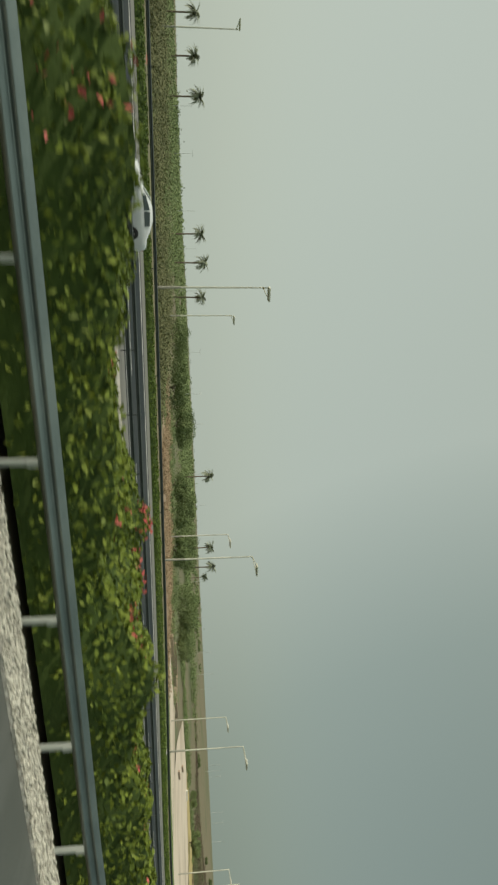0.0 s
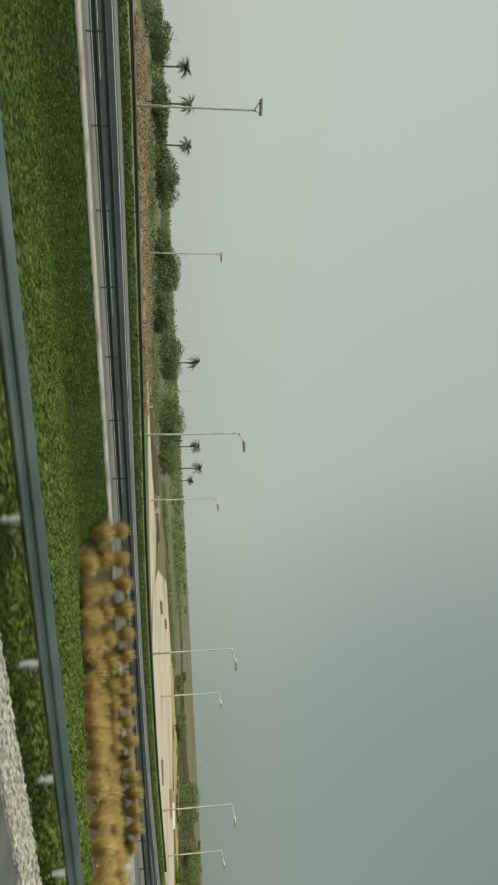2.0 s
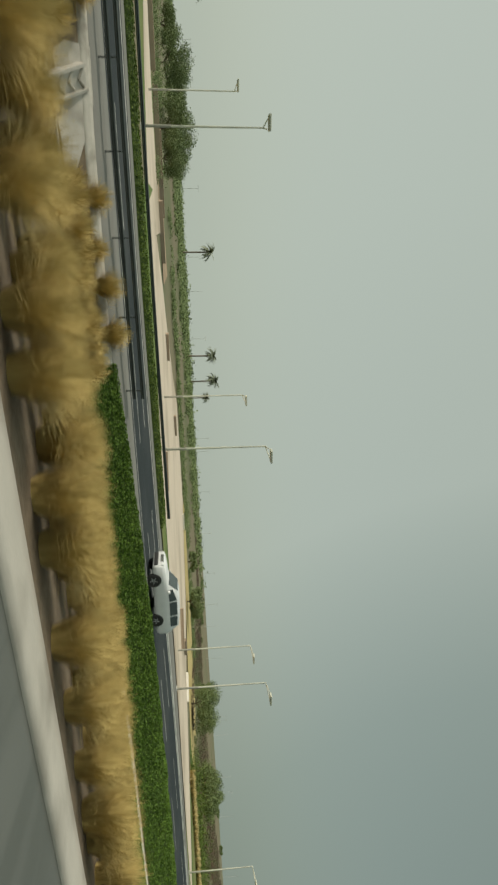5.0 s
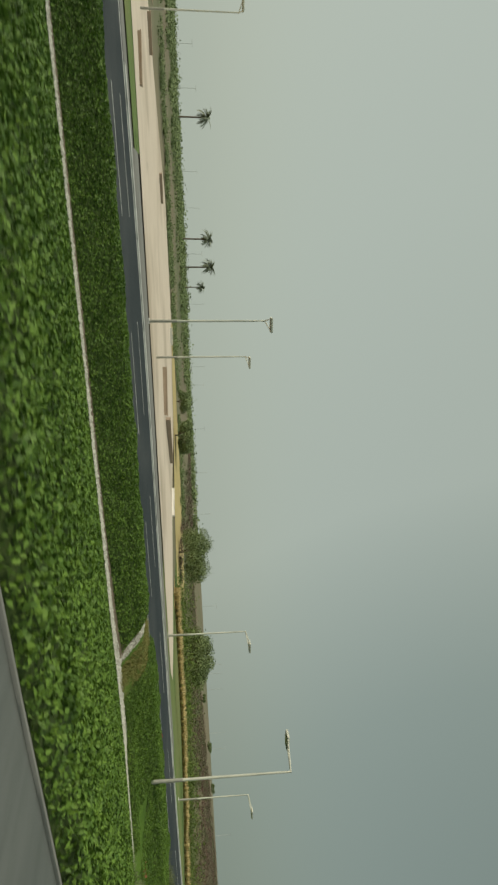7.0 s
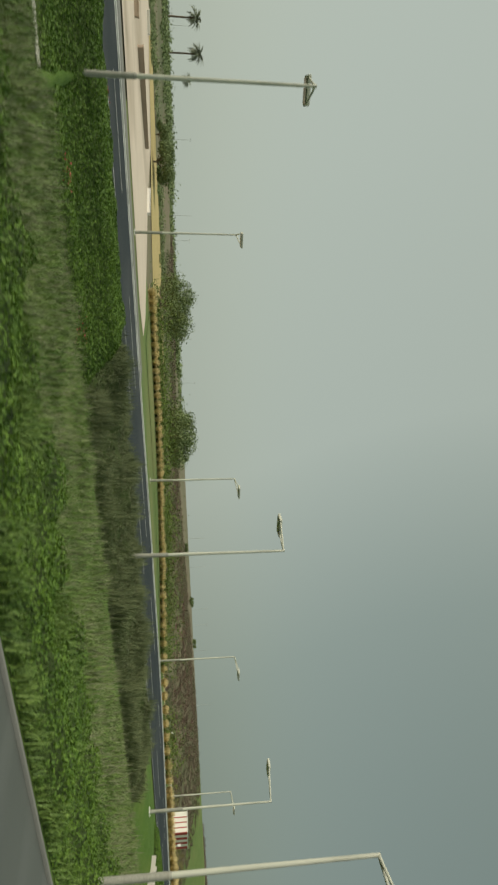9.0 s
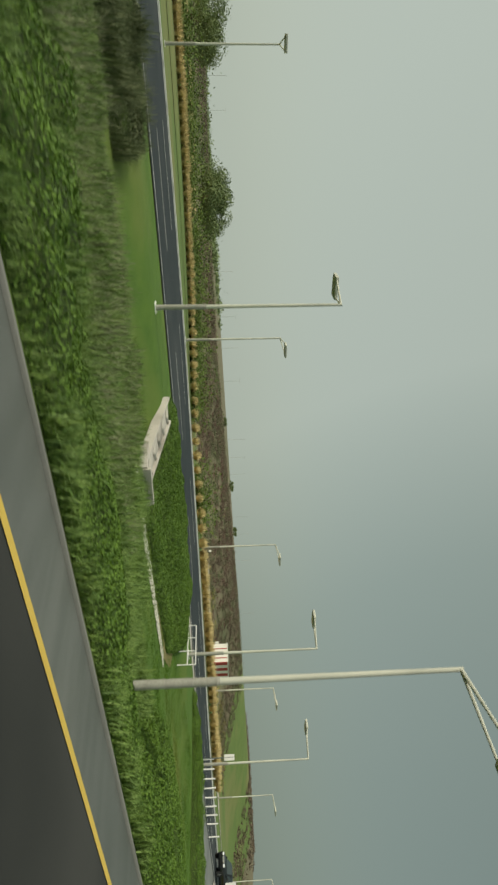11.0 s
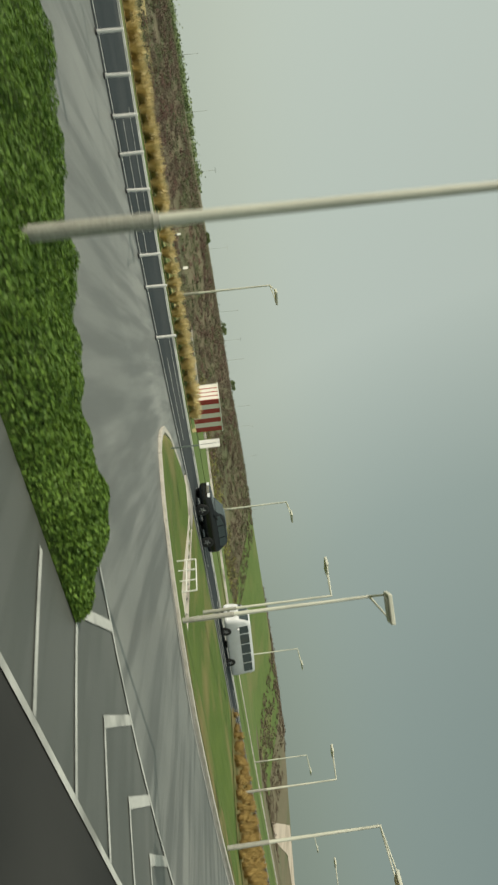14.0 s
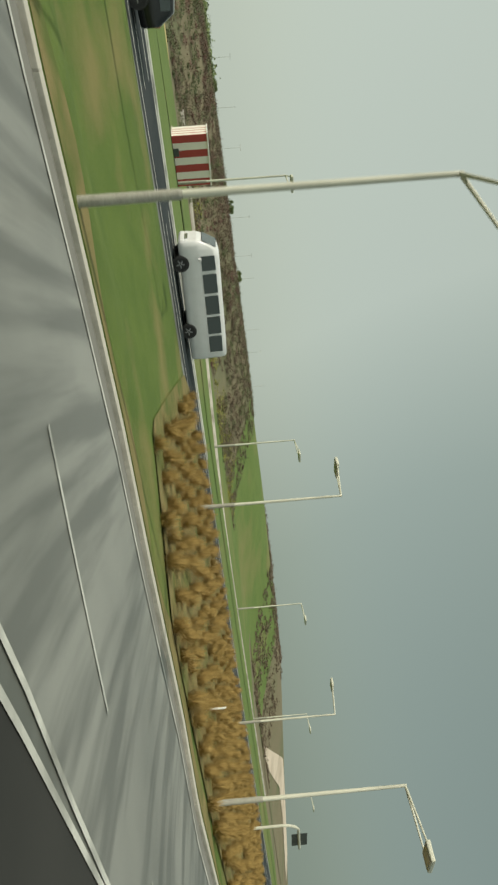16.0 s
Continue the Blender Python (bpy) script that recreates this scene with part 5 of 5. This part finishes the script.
# ---- vehicles ----
def wheel(parent, x, y, r, w, side):
    wh = part_me("wheel", None, parent)
    wh.location = (x, y, r)
    bm = nb()
    prof = [(r * 0.62, -w / 2), (r * 0.93, -w / 2), (r, -w / 2 + 0.04), (r, w / 2 - 0.04), (r * 0.93, w / 2), (r * 0.62, w / 2)]
    n = 24
    rings = [[bm.verts.new((math.cos(2 * math.pi * i / n) * q, p, math.sin(2 * math.pi * i / n) * q)) for q, p in prof] for i in range(n)]
    for i in range(n):
        for j in range(len(prof)):
            k = (j + 1) % len(prof)
            bm.faces.new((rings[i][j], rings[(i + 1) % n][j], rings[(i + 1) % n][k], rings[i][k]))
    part("tyre", bm, M["tyre"], wh)
    bm = nb()
    o = side * w * 0.34
    tube(bm, (0, o - side * 0.05, 0), (0, o, 0), r * 0.63, r * 0.63, 20)
    for i in range(5):
        a = i * 2 * math.pi / 5
        c, s = math.cos(a), math.sin(a)
        tube(bm, (c * r * 0.1, o + side * 0.012, s * r * 0.1), (c * r * 0.58, o + side * 0.012, s * r * 0.58), r * 0.085, r * 0.06, 6)
    part("rim", bm, M["rim"], wh)
    return wh


def vehicle(name, label, category, stations, paint, wheels, r, panes, lights, x, y, trim, length, flip=False, extra=None):
    """stations: x, underside, belt, roof, half width at the belt, half width at the roof, front first. panes: x0, x1 on each side."""
    st = np.array(stations, float)
    root = thing(name, label, category)
    root.matrix_basis = pose(x, y, zat(x, y) + 0.025, 0, 0, trim)

    def ring(s):
        _, zu, zb, zr, wb, wr = s
        half = [(wb * 0.86, zu), (wb * 0.97, zu + 0.10), (wb, zu + 0.32 * (zb - zu)), (wb * 0.995, zu + 0.75 * (zb - zu)), (wb * 0.965, zb), (wr + 0.3 * (wb * 0.965 - wr), zb + 0.72 * (zr - zb)), (wr * 0.93, zr - 0.25 * min(0.12, zr - zb + 0.02)), (wr * 0.55, zr)]
        return half + [(-p, q) for p, q in reversed(half)]

    v, k = [], 16
    for s in st:
        v += [(s[0], p, q) for p, q in ring(s)]
    n = len(st)
    f = [(i * k + j, i * k + (j + 1) % k, (i + 1) * k + (j + 1) % k, (i + 1) * k + j) for i in range(n - 1) for j in range(k)]
    me = mesh_np("body", v, f, paint)
    bm = bmesh.new()
    bm.from_mesh(me)
    bm.verts.ensure_lookup_table()
    bm.faces.new([bm.verts[j] for j in range(k)])
    bm.faces.new([bm.verts[(n - 1) * k + j] for j in reversed(range(k))])
    bmesh.ops.recalc_face_normals(bm, faces=bm.faces)
    bmesh.ops.bevel(bm, geom=[e for e in bm.edges if len(e.link_faces) == 2 and e.calc_face_angle(0) > 0.6], offset=0.03, segments=2, affect="EDGES", clamp_overlap=True)
    part("body", bm, paint, root)

    def at(xx):
        return [float(np.interp(xx, st[:, 0], st[:, c])) for c in range(1, 6)]

    for a, b in panes:
        for sd in (-1, 1):
            bm = nb()
            quad = []
            for xx, u in ((a, 0.14), (b, 0.14), (b, 0.80), (a, 0.80)):
                zu, zb, zr, wb, wr = at(xx)
                quad.append((xx, sd * ((wb * 0.965) + ((wr + 0.1 * (wb - wr)) - wb * 0.965) * u * 0.9 + 0.016), zb + (zr - zb) * u))
            vs = [bm.verts.new(p) for p in quad]
            face = bm.faces.new(vs)
            r2 = bmesh.ops.extrude_face_region(bm, geom=[face])
            bmesh.ops.translate(bm, vec=(0, -sd * 0.02, 0), verts=[g for g in r2["geom"] if isinstance(g, bmesh.types.BMVert)])
            part("window", bm, M["glass"], root)
    for a, b, u0, u1 in lights.get("screens", ()):
        bm = nb()
        za, zb2 = at(a), at(b)
        wa, wb2 = (za[4] + za[3]) / 2 * 0.86, zb2[4] * 0.86
        vs = [bm.verts.new(p) for p in ((a, -wa, u0), (a, wa, u0), (b, wb2, u1), (b, -wb2, u1))]
        face = bm.faces.new(vs)
        r2 = bmesh.ops.extrude_face_region(bm, geom=[face])
        bmesh.ops.translate(bm, vec=(0.0, 0, 0.02), verts=[g for g in r2["geom"] if isinstance(g, bmesh.types.BMVert)])
        part("windscreen", bm, M["glass"], root)
    for wx in wheels:
        for sd in (-1, 1):
            wb = at(wx)[3]
            bm = nb()
            tube(bm, (wx, sd * (wb - 0.10), r * 1.02), (wx, sd * (wb + 0.012), r * 1.02), r * 1.16, r * 1.16, 24)
            part("wheel_arch", bm, M["black_plastic"], root)
            wheel(root, wx, sd * (wb - 0.075), r, 0.22, sd)
    for sd in (-1, 1):
        wf = st[0][4]
        bm = nb()
        z = lights["head"]
        box(bm, st[0][0] - 0.02, st[0][0] + 0.28, sd * wf * 0.78 - 0.17, sd * wf * 0.78 + 0.17, z - 0.09, z + 0.09, 0.03)
        part("headlight", bm, M["headlight"], root)
        bm = nb()
        box(bm, st[-1][0] - 0.16, st[-1][0] + 0.015, sd * wf * 0.80 - 0.13, sd * wf * 0.80 + 0.13, z - 0.02, z + 0.24, 0.03)
        part("tail_light", bm, M["red"], root)
        bm = nb()
        mx = lights["mirror"]
        q = at(mx)
        box(bm, mx - 0.07, mx + 0.08, sd * (q[3] + 0.02), sd * (q[3] + 0.22), q[1] + 0.02, q[1] + 0.19, 0.03)
        part("door_mirror", bm, paint, root)
    bm = nb()
    box(bm, st[0][0] - 0.05, st[0][0] + 0.16, -st[0][4] * 0.93, st[0][4] * 0.93, st[0][1] + 0.02, st[0][1] + 0.26, 0.05)
    part("front_bumper", bm, M["black_plastic"] if extra == "dark" else paint, root)
    bm = nb()
    box(bm, st[0][0] - 0.03, st[0][0] + 0.05, -st[0][4] * 0.5, st[0][4] * 0.5, lights["head"] - 0.12, lights["head"] + 0.08, 0.02)
    part("grille", bm, M["chrome"], root)
    bm = nb()
    box(bm, st[2][0], st[-2][0], -st[3][4] * 0.75, st[3][4] * 0.75, st[0][1] - 0.06, st[0][1] + 0.1, 0.02)
    part("underbody", bm, M["black_plastic"], root)
    return root


SEDAN = [(0.0, 0.30, 0.62, 0.66, 0.70, 0.5), (0.12, 0.22, 0.72, 0.76, 0.84, 0.6), (0.9, 0.2, 0.90, 0.95, 0.89, 0.7), (1.35, 0.2, 0.95, 1.00, 0.90, 0.72), (1.95, 0.2, 0.96, 1.32, 0.90, 0.62), (2.45, 0.2, 0.97, 1.45, 0.90, 0.60), (3.2, 0.2, 0.98, 1.45, 0.90, 0.60), (3.75, 0.2, 1.0, 1.28, 0.90, 0.63), (4.2, 0.2, 1.0, 1.06, 0.88, 0.70), (4.6, 0.24, 0.96, 1.02, 0.84, 0.66), (4.72, 0.34, 0.80, 0.86, 0.76, 0.6)]
vehicle("white_sedan", "white saloon car on the opposite carriageway", "car", SEDAN, M["car_white"], (0.85, 3.75), 0.31, ((1.75, 2.55), (2.63, 3.4)), {"head": 0.64, "mirror": 1.7, "screens": ((1.40, 1.98, 1.02, 1.36),)}, 0.0, 37.0, 0, 4.72)
SUV = [(0.0, 0.42, 0.85, 0.95, 0.80, 0.62), (0.15, 0.34, 1.02, 1.10, 0.93, 0.72), (0.9, 0.32, 1.12, 1.18, 0.97, 0.80), (1.35, 0.32, 1.15, 1.22, 0.98, 0.80), (1.95, 0.32, 1.16, 1.74, 0.98, 0.72), (2.4, 0.32, 1.17, 1.86, 0.98, 0.70), (3.9, 0.32, 1.18, 1.86, 0.98, 0.70), (4.5, 0.34, 1.18, 1.78, 0.97, 0.70), (4.85, 0.38, 1.15, 1.30, 0.94, 0.74), (4.95, 0.46, 1.05, 1.15, 0.88, 0.70)]
vehicle("white_suv", "white four-wheel-drive car on the opposite carriageway", "car", SUV, M["car_white"], (0.95, 3.85), 0.39, ((1.75, 2.55), (2.65, 3.6), (3.7, 4.4)), {"head": 0.93, "mirror": 1.75, "screens": ((1.40, 1.97, 1.26, 1.76),)}, 115.0, 35.0, 2, 4.95, extra="dark")
vehicle("black_suv", "black sport-utility car on the opposite carriageway", "car", SUV, M["car_black"], (0.95, 3.85), 0.40, ((1.75, 2.55), (2.65, 3.6), (3.7, 4.4)), {"head": 0.93, "mirror": 1.75, "screens": ((1.40, 1.97, 1.26, 1.76),)}, 268.8, 39.4, -3, 4.95)
BUS = [(0.0, 0.42, 1.20, 1.32, 0.88, 0.8), (0.08, 0.36, 1.26, 1.55, 0.97, 0.85), (0.30, 0.34, 1.30, 2.05, 1.01, 0.88), (0.55, 0.34, 1.32, 2.38, 1.02, 0.88), (1.0, 0.34, 1.34, 2.48, 1.03, 0.88), (5.9, 0.34, 1.34, 2.48, 1.03, 0.88), (6.85, 0.36, 1.34, 2.45, 1.02, 0.88), (6.98, 0.42, 1.30, 2.38, 0.98, 0.85)]
vehicle("white_minibus", "white minibus with dark side windows on the opposite carriageway", "bus", BUS, M["car_white"], (1.15, 5.1), 0.39, ((0.85, 1.65), (1.85, 2.95), (3.1, 4.2), (4.35, 5.4), (5.55, 6.55)), {"head": 0.80, "mirror": 0.95, "screens": ((0.055, 0.46, 1.60, 2.33),)}, 283.3, 40.6, -3, 6.98)
